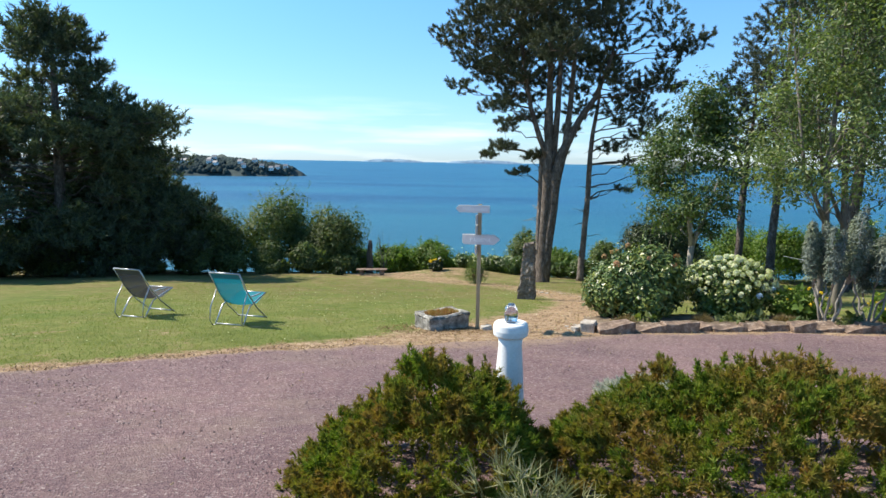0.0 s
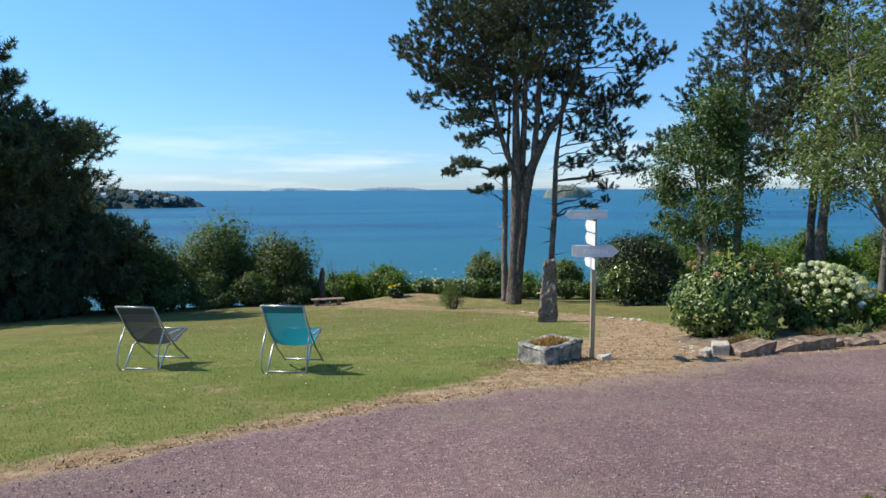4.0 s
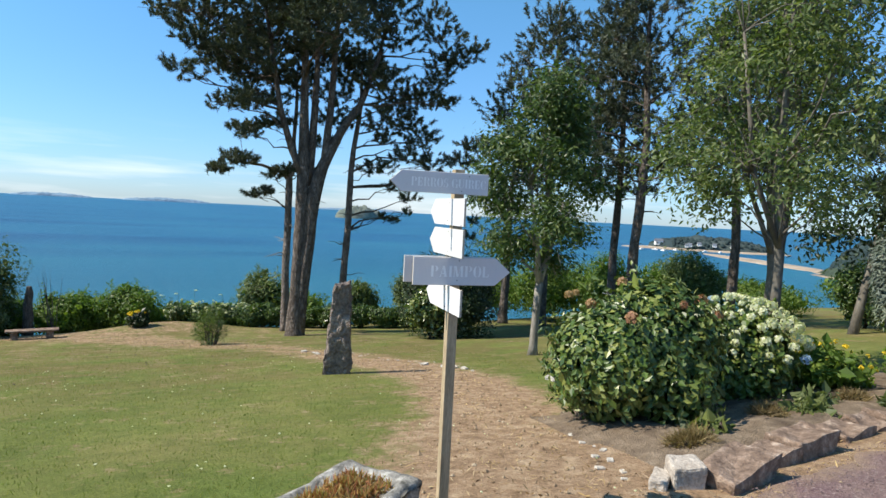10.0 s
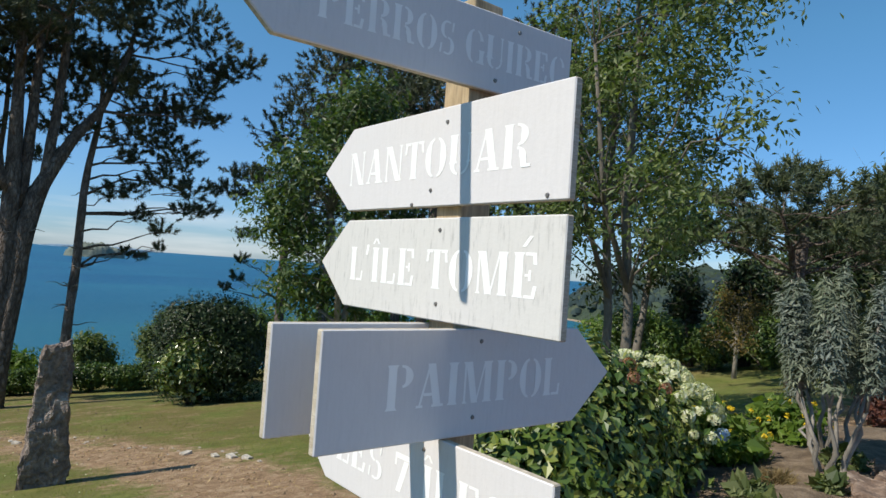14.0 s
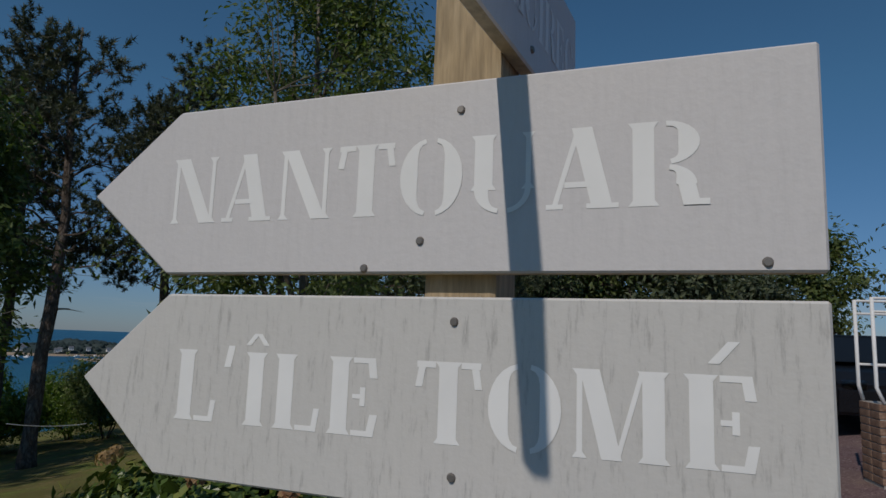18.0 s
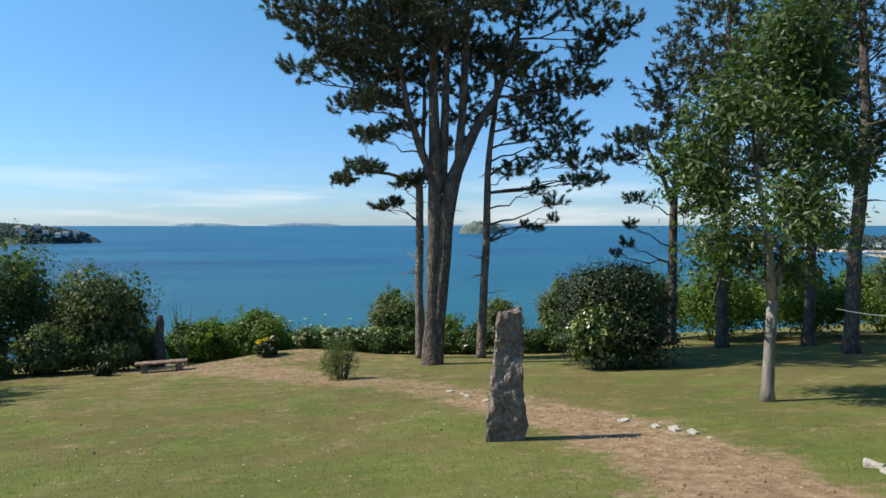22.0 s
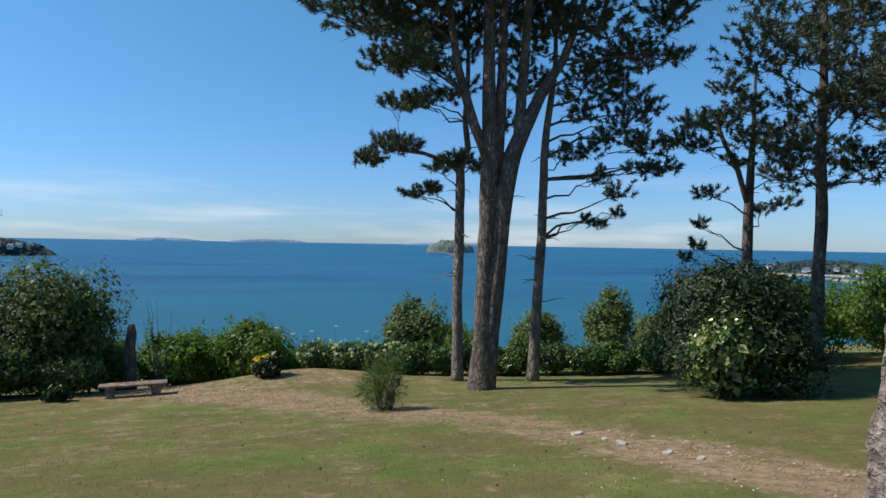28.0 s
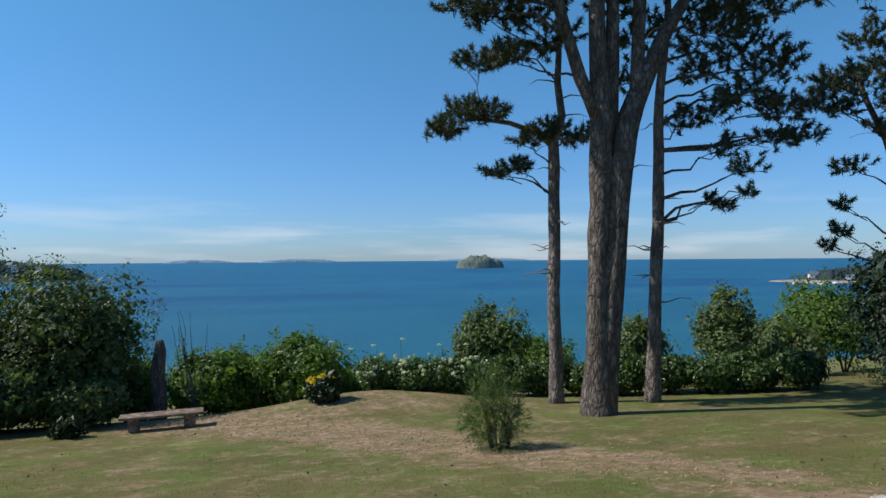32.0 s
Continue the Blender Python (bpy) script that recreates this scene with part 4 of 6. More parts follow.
for i, (bx, by, br, bh, bright) in enumerate(SCRUB):
    shrub("scrub_bush", bx, by, br * 1.25, br * 1.2, bh, M_LEAF_BRIGHT if bright else M_LEAF_MID, "wild green bush below the garden's edge" if bright else "grey-green wild bush rising above the hedge", "bush", 5600, 0.12, 0.5, 11, 80 + i, group="scrub")
LEFT = [(-11.9, 32.6, 1.4, 3.4, 2), (-14.6, 30.9, 1.5, 3.0, 2), (-5.75, 33.1, 1.5, 3.3, 2), (-9.3, 33.7, 1.9, 4.5, 0), (-13.4, 32.2, 1.7, 4.2, 2), (-11.3, 31.7, 1.3, 3.1, 2), (-15.9, 29.8, 2.0, 3.9, 2), (-17.6, 27.6, 2.1, 3.3, 2), (-19.6, 25.0, 2.0, 3.0, 2), (-7.0, 32.2, 0.9, 1.5, 0), (-12.4, 30.9, 1.1, 1.7, 0), (-9.0, 32.0, 0.9, 1.5, 0), (-7.6, 34.4, 1.3, 3.6, 0)]
for i, (bx, by, br, bh, k) in enumerate(LEFT):
    shrub("border_bush", bx, by, br * 1.3, br * 1.2, bh * 1.08, (M_LEAF_MID, M_LEAF_BRIGHT, M_LEAF_OLIVE)[k], "tall grey-green bush along the lawn's border" if k == 0 else "dark rounded bush along the lawn's border", "bush", 10500, 0.095, 0.5, 13, 110 + i, group="lawn border")
for i in range(10):
    f = i / 9
    shrub("border_undergrowth", -5.2 - 15.5 * f, 32.0 - 6.6 * f ** 1.4, 1.3, 0.8, 1.0 + 0.3 * math.sin(i * 2.3), M_LEAF_OLIVE, "low shaded undergrowth at the lawn's border", "undergrowth", 2600, 0.12, 0.5, 7, 190 + i, group="lawn border undergrowth", sink=0.1)
for i, (bx, by, top) in enumerate(((-16.7, 27.4, 11.2), (-22.3, 24.5, 10.8), (-15.6, 30.6, 6.2))):
    r = np.random.default_rng(130 + i)
    pine("dark_pine", bx, by, [[(0, 0, -0.1, 0.4), (0, 0, 0.6, 0.3), (0.1, 0, top * 0.5, 0.2), (0.1, 0, top, 0.03)]], random_pads(r, 0.7, top * 0.67, 5.2, 4.4 if i == 0 else 3.4, 70 if i == 0 else 54, 1.15, 0.0) + random_pads(r, top * 0.45, top - 0.1, 4.4 if i == 0 else 3.2, 0.4, 46 if i == 0 else 26, 0.9, 0.0),
         "large dark pine with low spreading boughs", 130 + i, 0, M_NEEDLE_DARK, 36, width=0.05, length=0.24, tight=30)

# ---- woods at the far right ----
pine("spreading_pine", 15.2, 12.4, [[(0, 0, -0.1, 0.22), (0.1, 0, 1.2, 0.17), (0.3, 0.1, 2.4, 0.14), (0.4, 0, 4.2, 0.05)], [(0.1, 0, 1.4, 0.10), (-0.8, 0, 2.9, 0.06), (-1.6, 0, 3.5, 0.03)]],
     [(u * (1 - 0.1 * q), w * (1 - 0.1 * q) + 0.25 * q, 4.55 - 0.26 * (u * u + w * w) ** 0.5 - 0.75 * q, 0.62) for q in (0, 1) for u in (-2.5, -1.25, 0, 1.25, 2.5) for w in (-1.7, 0, 1.7)],
     "broad dark spreading pine with a domed crown", 140, 0, M_NEEDLE_DARK, 48, width=0.034, length=0.17, flat=0.4, tight=44)
for i, (bx, by, h, w) in enumerate(((21.6, 17.2, 3.2, 0.34), (21.2, 15.3, 3.4, 0.34), (22.8, 13.4, 4.2, 0.32), (24.6, 18.8, 3.0, 0.36), (25.2, 16.2, 3.6, 0.34), (23.4, 10.4, 6.6, 0.28))):
    r = np.random.default_rng(170 + i)
    broadleaf("woodland_tree", bx, by, [[(0, 0, -0.1, 0.2), (0.1, 0, h * 0.5, 0.14), (0.15, 0, h * 0.95, 0.04)]], random_pads(r, h * 0.12, h * 0.95, h * w, h * 0.09, 24, h * 0.13, 0.2), "dense dark evergreen tree at the lawn's far side", M_LEAF_YEW, 170 + i, 0.2, 470, M_BARK, 0.4)
broadleaf("russet_tree", 17.6, 14.4, [[(0, 0, -0.05, 0.07), (0.05, 0, 0.6, 0.05), (0.1, 0, 1.8, 0.02)]], random_pads(np.random.default_rng(178), 0.8, 2.3, 0.75, 0.45, 12, 0.38, 0.2), "small olive and russet tree on the lawn", M_LEAF_RUSSET, 178, 0.09, 900, M_BARK_PALE)
for i, (bx, by, k) in enumerate(((18.9, 16.9, 1.9), (19.3, 15.6, 1.7), (20.4, 18.6, 2.2), (19.9, 14.3, 1.5))):
    shrub("woodland_bush", bx, by, k * 0.62, k * 0.55, k, M_LEAF_DARK, "dark green bush under the trees", "bush", 2600, 0.12, 0.5, 8, 180 + i, group="bushes under the trees")
WOODS = [(27.5, 14.2, 5.5), (29, 11.5, 6.5), (30, 8, 7), (34, 13, 8), (28, 5.2, 6), (41, 21, 5.5), (39, 14, 6), (44, 8, 7), (42, 2, 6.5), (40, -4, 7.5), (36, -9, 7), (47, 15, 8), (33, 11.5, 3.2), (36, 26, 2.6), (31, -14, 8), (50, -2, 9), (37, 18, 5), (35, 7, 4.5), (38, -1, 5), (33, 3, 3)]
for i, (bx, by, h) in enumerate(WOODS):
    r = np.random.default_rng(150 + i)
    broadleaf("woodland_tree", bx, by, [[(0, 0, -0.1, 0.25), (0.1, 0, h * 0.5, 0.18), (0.2, 0, h * 0.9, 0.05)]], random_pads(r, h * 0.22, h * 0.92, h * 0.42, h * 0.25, 16, h * 0.2, 0.3), "dense dark tree at the edge of the woods", (M_NEEDLE_DARK, M_LEAF_MID, M_LEAF_BRIGHT)[(0, 0, 1, 0, 0, 1, 2)[i % 7]], 150 + i, 0.34, 210 * 6 / h, M_BARK, 0.5)

# ---- heather and the pedestal in front ----
def mound(x, y, rx, ry, h, label, n, seed, lean=0.0):
    """A heather bush: sprigs over a lumpy dome whose top lies towards one side."""
    rng = np.random.default_rng(seed)
    ob = thing("heather_bush", pose(x, y, gz(x, y)), label, "bush", "heather bushes")
    m = n // 22
    a, q = rng.uniform(0, 6.28, m), np.where(rng.random(m) < 0.7, rng.random(m) ** 0.5, rng.uniform(0.75, 1.0, m))
    U, W = np.cos(a) * q, np.sin(a) * q
    X, Y = U * rx + lean * (1 - q * q), W * ry
    H = h * (1 - q ** 2.0) ** 0.7
    H = H * (0.86 + 0.16 * np.sin(5.1 * X + seed) * np.sin(4.7 * Y + 1.7) + 0.12 * np.sin(13 * X + 2 + 3 * np.sin(4 * Y)) * np.sin(11 * Y + seed)) - 0.03
    H = np.where(rng.random(m) < 0.25, H * rng.uniform(0.3, 1.0, m), H)
    D = unit(np.stack([U * 0.75, W * 0.75, 0.8 + 0 * U], 1) + rng.normal(0, 0.22, (m, 3)))
    tall = rng.uniform(0.05, 0.16, (m, 1, 1))
    f = rng.random((m, 22, 1))
    P = np.stack([X, Y, np.maximum(0.0, H - 0.05)], 1)[:, None] + D[:, None] * tall * f + rng.normal(0, 0.022, (m, 22, 3)) * (1.15 - f)
    P = P.reshape(-1, 3)
    P[:, 2] = np.maximum(P[:, 2], 0.0)
    V, F = tuft_vf(P, np.repeat(D, 22, 0), 5, 0.040, 0.0100, rng, 0.55)
    child("crown", nmesh("crown", V, F, M_HEATH), ob)
    for i in range(5):
        wd = Wood()
        b = rng.uniform(0, 6.28)
        wd.add(bend((math.cos(b) * 0.06, math.sin(b) * 0.06, -0.04), (math.cos(b) * rx * 0.5, math.sin(b) * ry * 0.5, h * 0.4), 0.04, 5, 0.02, rng), [0.02, 0.017, 0.013, 0.009, 0.004], 5)
        child("stem", wd.mesh("stem", M_BARK), ob)
    return ob


mound(-0.15, 3.25, 0.74, 0.72, 0.79, "domed green heather bush tipped with rusty brown", 28000, 171, 0.22)
mound(2.1, 3.2, 1.62, 1.05, 0.81, "wide heather bush, rusty brown over green", 52000, 172, -0.2)
shrub("silver_grass", 1.75, 4.85, 0.62, 0.42, 0.32, M_PALE, "low patch of pale silvery plants beside the drive", "plant", 6500, 0.06, 0.10, 9, 173, shape="tuft", stems=2)
shrub("straggly_plant", 0.34, 2.05, 0.30, 0.22, 0.74, M_SPRIG, "straggly pale plant between the heather bushes", "plant", 260, 0.10, 0.06, 9, 174, shape="tuft", stems=8)

# ---- signpost ----
SIGN = 0.782
post = thing("signpost", pose(0.5, 9.37, gz(0.5, 9.37), 0, 0, 81.2) @ Matrix.Scale(SIGN, 4), "timber signpost with grey and white arrow boards", "signpost")
BZ = gz(0.5, 9.37)
RAISE = (1.65 - BZ) / SIGN - 1.65
part("post", box(0.07, 0.07, 2.54, (0, 0, 2.07 + RAISE - 1.27), 0.004), M_POST, post, "square raw timber post")


def board_mat(name, c, grime):
    def build(nt, b):
        v = local(nt, (5, 5, 0.7))
        streak = noisy(nt, v, 30, 6, 0.75)
        fine = noisy(nt, local(nt), 120, 2)
        col = ramp(nt, streak, [(0.30, tuple(x * (1 - grime) for x in c)), (0.45, c), (0.75, tuple(min(1, x * 1.05) for x in c))])
        nt.links.new(col, b.inputs["Base Color"])
        bump(nt, b, fine, 0.15, 0.002)
    return mat(name, build, 0.6, 0, 0.35)


M_BOARD = board_mat("grey_board_paint", (0.65, 0.63, 0.63), 0.05)
M_BOARD_WORN = board_mat("worn_grey_board_paint", (0.62, 0.605, 0.58), 0.32)
M_PLY = speckled("plywood_edge", (0.36, 0.30, 0.22), (0.50, 0.44, 0.35), (0.58, 0.52, 0.43), 8, 0.85, 90, 0.3, 0.004, (1, 1, 6))
M_LETTER = plain("white_stencil_paint", (0.86, 0.86, 0.85), 0.6, vary=0.05)
M_SCREW = plain("rusty_screw", (0.24, 0.22, 0.20), 0.5, 0.7)


# ---- stencil letters: shapes in a box one high ----
def stem(x, w, y0=0.0, y1=1.0, serif=0.055, foot=0.07):
    out = [[(x - w / 2, y0), (x + w / 2, y0), (x + w / 2, y1), (x - w / 2, y1)]]
    if serif:
        for y, k in ((y0, 1), (y1, -1)):
            out.append([(x - w / 2 - serif, y), (x + w / 2 + serif, y), (x + w / 2, y + k * foot), (x - w / 2, y + k * foot)])
    return out


def slant(x0, x1, w, y0=0.0, y1=1.0):
    return [[(x0 - w / 2, y0), (x0 + w / 2, y0), (x1 + w / 2, y1), (x1 - w / 2, y1)]]


def bowl(cx, cy, rx, ry, w, a0, a1, thin=0.06):
    """A crescent that is w thick at its middle."""
    n = 12
    ang = [radians(a0 + (a1 - a0) * i / n) for i in range(n + 1)]
    outer = [(cx + rx * math.cos(a), cy + ry * math.sin(a)) for a in ang]
    inner = [(cx + (rx - thin - (w - thin) * abs(math.cos(a))) * math.cos(a), cy + (ry - thin) * math.sin(a)) for a in ang]
    return [[outer[i], outer[i + 1], inner[i + 1], inner[i]] for i in range(n)]


def bar(x0, x1, y0, y1):
    return [[(x0, y0), (x1, y0), (x1, y1), (x0, y1)]]


def glyph(c):
    """The polygons of a capital and its width."""
    if c == "N":
        return stem(0.12, 0.07) + slant(0.74, 0.22, 0.25) + stem(0.84, 0.07), 0.96
    if c == "A":
        return slant(0.10, 0.42, 0.07) + slant(0.72, 0.46, 0.26) + bar(0.24, 0.56, 0.26, 0.33) + bar(0.0, 0.22, 0, 0.06) + bar(0.52, 0.92, 0, 0.06), 0.92
    if c == "T":
        return stem(0.45, 0.26) + bar(0.0, 0.27, 0.92, 1.0) + slant(0.03, 0.08, 0.1, 0.68, 0.95) + bar(0.63, 0.9, 0.92, 1.0) + slant(0.87, 0.82, 0.1, 0.68, 0.95), 0.9
    if c in "OCG":
        out = bowl(0.44, 0.5, 0.44, 0.52, 0.27, 98, 262)
        if c == "O":
            out += bowl(0.5, 0.5, 0.44, 0.52, 0.27, -82, 82)
        else:
            out += bowl(0.5, 0.5, 0.42, 0.52, 0.20, 25, 80) + bowl(0.5, 0.5, 0.42, 0.52, 0.12, -80, -30)
            if c == "G":
                out += stem(0.80, 0.22, 0.0, 0.42, 0.05)
        return out, 0.94
    if c == "U":
        return stem(0.2, 0.26, 0.28, 1.0, 0.05) + stem(0.82, 0.07, 0.28, 1.0) + bowl(0.46, 0.3, 0.39, 0.32, 0.2, 180, 262) + bowl(0.50, 0.3, 0.36, 0.32, 0.08, 278, 360), 0.96
    if c in "RP":
        out = stem(0.2, 0.26) + bowl(0.46, 0.74, 0.40, 0.26, 0.25, -80, 88)
        if c == "R":
            out += bowl(0.46, 0.24, 0.36, 0.24, 0.24, 0, 82) + slant(0.76, 0.70, 0.2, 0.0, 0.26) + bar(0.8, 0.96, 0.0, 0.07)
        return out, 0.94 if c == "R" else 0.9
    if c == "L":
        return stem(0.2, 0.26) + bar(0.40, 0.74, 0.0, 0.07) + slant(0.70, 0.74, 0.09, 0.0, 0.30), 0.8
    if c == "I":
        return stem(0.22, 0.26), 0.44
    if c == "E":
        return stem(0.2, 0.26) + bar(0.40, 0.74, 0.0, 0.07) + slant(0.68, 0.74, 0.12, 0.0, 0.28) + bar(0.40, 0.72, 0.93, 1.0) + slant(0.72, 0.68, 0.12, 0.74, 1.0) + bar(0.40, 0.55, 0.47, 0.53) + bar(0.52, 0.60, 0.38, 0.62), 0.84
    if c == "M":
        return stem(0.12, 0.07) + slant(0.50, 0.24, 0.24) + slant(0.56, 0.86, 0.06) + stem(0.98, 0.25), 1.2
    if c == "S":
        return bowl(0.38, 0.73, 0.32, 0.27, 0.17, 60, 265) + bowl(0.40, 0.26, 0.34, 0.27, 0.19, -120, 88) + slant(0.62, 0.66, 0.08, 0.7, 0.98) + slant(0.08, 0.12, 0.08, 0.02, 0.3), 0.78
    if c == "7":
        return bar(0.08, 0.7, 0.86, 1.0) + slant(0.25, 0.58, 0.22, 0.0, 0.84) + slant(0.08, 0.10, 0.08, 0.66, 1.0), 0.76
    return slant(0.06, 0.12, 0.12, 0.78, 1.08), 0.26


def lettering(ob, words, size, start, stop, z, face, out):
    """Stencilled capitals from start to stop along the board, each a part."""
    marks = {"Î": ("I", 1), "É": ("E", 2)}
    wide, gap, space = [], 0.10, 0.42
    for c in words:
        wide.append(space if c == " " else glyph(marks.get(c, (c, 0))[0])[1] + gap)
    k = abs(stop - start) / sum(wide)
    x = 0.0
    for c, w in zip(words, wide):
        if c != " ":
            base, accent = marks.get(c, (c, 0))
            polys = [list(p) for p in glyph(base)[0]]
            mid = glyph(base)[1] / 2
            if accent == 1:
                polys += slant(mid - 0.16, mid - 0.02, 0.09, 1.10, 1.26) + slant(mid + 0.16, mid + 0.02, 0.09, 1.10, 1.26)
            if accent == 2:
                polys += slant(mid - 0.08, mid + 0.14, 0.13, 1.12, 1.36)
            V, F = [], []
            for i, p in enumerate(polys):
                F.append(tuple(range(len(V), len(V) + len(p))))
                V += [(start - face * (x + a) * k, face * (out + 0.00002 * i), z - size / 2 + b * size) for a, b in p]
            me = bpy.data.meshes.new("letter")
            me.from_pydata(V, [], F)
            me.materials.append(M_LETTER)
            child("letter", me, ob)
        x += w


def board(m, tail, tip, z, h, words, size, start, stop, face, worn=False, shoulder=0.12, screws=(), label=""):
    """An arrow board in the axes of m: u runs towards the tip, the face looks along +v."""
    th = 0.016
    k = 1 if tip > tail else -1
    pr = [(tail, -h / 2), (tip - k * shoulder, -h / 2), (tip, 0), (tip - k * shoulder, h / 2), (tail, h / 2)]
    bm = bmesh.new()
    a = [bm.verts.new((u, th / 2, z + w)) for u, w in pr]
    b = [bm.verts.new((u, -th / 2, z + w)) for u, w in pr]
    bm.faces.new(a)
    bm.faces.new(b[::-1])
    for i in range(5):
        bm.faces.new((a[i], b[i], b[(i + 1) % 5], a[(i + 1) % 5]))
    bmesh.ops.recalc_face_normals(bm, faces=bm.faces[:])
    bmesh.ops.bevel(bm, geom=bm.edges[:], offset=0.002, segments=1, affect="EDGES")
    me = bpy.data.meshes.new("board")
    bm.to_mesh(me)
    bm.free()
    me.materials.append(M_BOARD_WORN if worn else M_BOARD)
    me.materials.append(M_PLY)
    for p in me.polygons:
        if abs(p.normal.y) < 0.6:
            p.material_index = 1
    ob = child("board", me, post, label)
    ob.matrix_local = m
    if words:
        lettering(ob, words, size, start, stop, z, face, th / 2 + 0.0003)
    for u, w in screws:
        s = bmesh.new()
        bmesh.ops.create_cone(s, cap_ends=True, segments=10, radius1=0.0045, radius2=0.003, depth=0.003, matrix=Matrix.Translation((u, face * (th / 2 + 0.001), z + w)) @ Matrix.Rotation(radians(-90 * face), 4, "X"))
        part("screw", s, M_SCREW, ob)
    return ob


WEST = Matrix.Translation((0, 0.044, RAISE))
SOUTH = Matrix.Translation((-0.044, 0, RAISE)) @ Matrix.Rotation(radians(90), 4, "Z")
TOP = Matrix.Translation((-0.044, 0, RAISE)) @ Matrix.Rotation(radians(85.5), 4, "Z")
NORTH = Matrix.Translation((0.044, 0, RAISE)) @ Matrix.Rotation(radians(90), 4, "Z")
SCR = [(-0.002, 0.062), (0.034, -0.06), (-0.252, -0.082), (0.09, -0.085)]
board(WEST, -0.293, 0.442, 1.783, 0.180, "NANTOUAR", 0.071, 0.330, -0.218, 1, False, 0.115, SCR, "pale grey arrow board lettered NANTOUAR")
board(WEST, -0.293, 0.430, 1.580, 0.184, "L'ÎLE TOMÉ", 0.070, 0.300, -0.252, 1, True, 0.11, [(-0.002, 0.07), (-0.004, -0.062)], "weathered grey arrow board lettered L'ÎLE TOMÉ")
board(WEST, -0.30, 0.455, 1.20, 0.175, "LES 7 ÎLES", 0.070, 0.30, -0.22, 1, False, 0.115, [(0.0, 0.06), (0.0, -0.06)], "pale grey arrow board lettered LES 7 ÎLES")
board(TOP, -0.195, 0.475, 1.975, 0.142, "PERROS GUIREC", 0.058, 0.335, -0.185, 1, False, 0.075, [(-0.06, 0.05), (-0.01, -0.05)], "grey arrow board lettered PERROS GUIREC")
board(SOUTH, 0.30, -0.395, 1.385, 0.188, "PAIMPOL", 0.073, 0.18, -0.245, 1, False, 0.11, [(-0.02, 0.072), (-0.01, -0.062)], "grey arrow board lettered PAIMPOL")
board(NORTH, 0.34, -0.40, 1.39, 0.180, "", 0.08, 0, 0, -1, False, 0.11, (), "grey arrow board seen from its plain back")

# ---- stone trough ----
trough = thing("stone_trough", pose(-0.05, 9.40, gz(-0.05, 9.40), 0, 0, 33), "rough granite trough planted with small orange succulents", "planter")
bm = box(0.72, 0.50, 0.28, (0, 0, 0.12), 0.03, None, 0.0, 9)
for v in bm.verts:
    if v.co.z > 0.24 and abs(v.co.x) < 0.26 and abs(v.co.y) < 0.155:
        v.co.z -= 0.05
    v.co.x *= 1 - 0.10 * (0.32 - v.co.z)
    v.co += noise.noise_vector(v.co * 3.3) * 0.03 + noise.noise_vector(v.co * 12) * 0.014
part("basin", bm, M_STONE, trough, smooth=True)
M_SEDUM = leafy("sedum", (0.30, 0.10, 0.06), (0.38, 0.22, 0.08), (0.42, 0.36, 0.14), 0.6, 0.2)
rr = np.random.default_rng(9)
P = np.stack([rr.uniform(-0.24, 0.24, 700), rr.uniform(-0.15, 0.15, 700), rr.uniform(0.19, 0.25, 700)], 1)
V, F = tuft_vf(P, np.tile([[0, 0, 1.0]], (700, 1)), 5, 0.05, 0.012, rr, 0.5)
tagged(child("planting", nmesh("planting", V, F, M_SEDUM), trough, "orange and yellow succulents"), kind="stuff")

st = new("post_stone", bpy.data.meshes.new("post_stone"))
bm = box(0.16, 0.12, 0.10, (0, 0, 0.03), 0.02, None, 0.03, 3)
bm.to_mesh(st.data)
bm.free()
st.data.materials.append(M_STONE_PALE)
st.matrix_world = pose(0.62, 9.27, gz(0.62, 9.27), 0, 0, 25)
tagged(st, "small pale stone wedged at the signpost's foot", "stone")

# ---- deckchairs ----
M_STEEL = plain("chair_tube", (0.45, 0.46, 0.48), 0.35, 0.8)
M_TEAL = leafy("teal_mesh_fabric", (0.015, 0.33, 0.41), (0.018, 0.35, 0.44), (0.02, 0.37, 0.46), 0.7, 0.45, 0.2, (0.017, 0.34, 0.43), shine=(1, 1, 1))
M_TEAL_BAND = plain("teal_hem", (0.015, 0.17, 0.25), 0.75)
M_GREYCLOTH = leafy("grey_mesh_fabric", (0.085, 0.085, 0.095), (0.09, 0.09, 0.10), (0.095, 0.095, 0.105), 0.7, 0.4, 0.2, (0.09, 0.09, 0.10), shine=(1, 1, 1))
M_GREY_BAND = plain("grey_hem", (0.06, 0.06, 0.07), 0.75)
for m in (M_TEAL, M_GREYCLOTH):
    nt = m.node_tree
    woven = nt.nodes["Material Output"].inputs[0].links[0].from_socket
    clear, mesh_mix = nt.nodes.new("ShaderNodeBsdfTransparent"), nt.nodes.new("ShaderNodeMixShader")
    mesh_mix.inputs[0].default_value = 0.3
    nt.links.new(woven, mesh_mix.inputs[1])
    nt.links.new(clear.outputs[0], mesh_mix.inputs[2])
    nt.links.new(mesh_mix.outputs[0], nt.nodes["Material Output"].inputs[0])


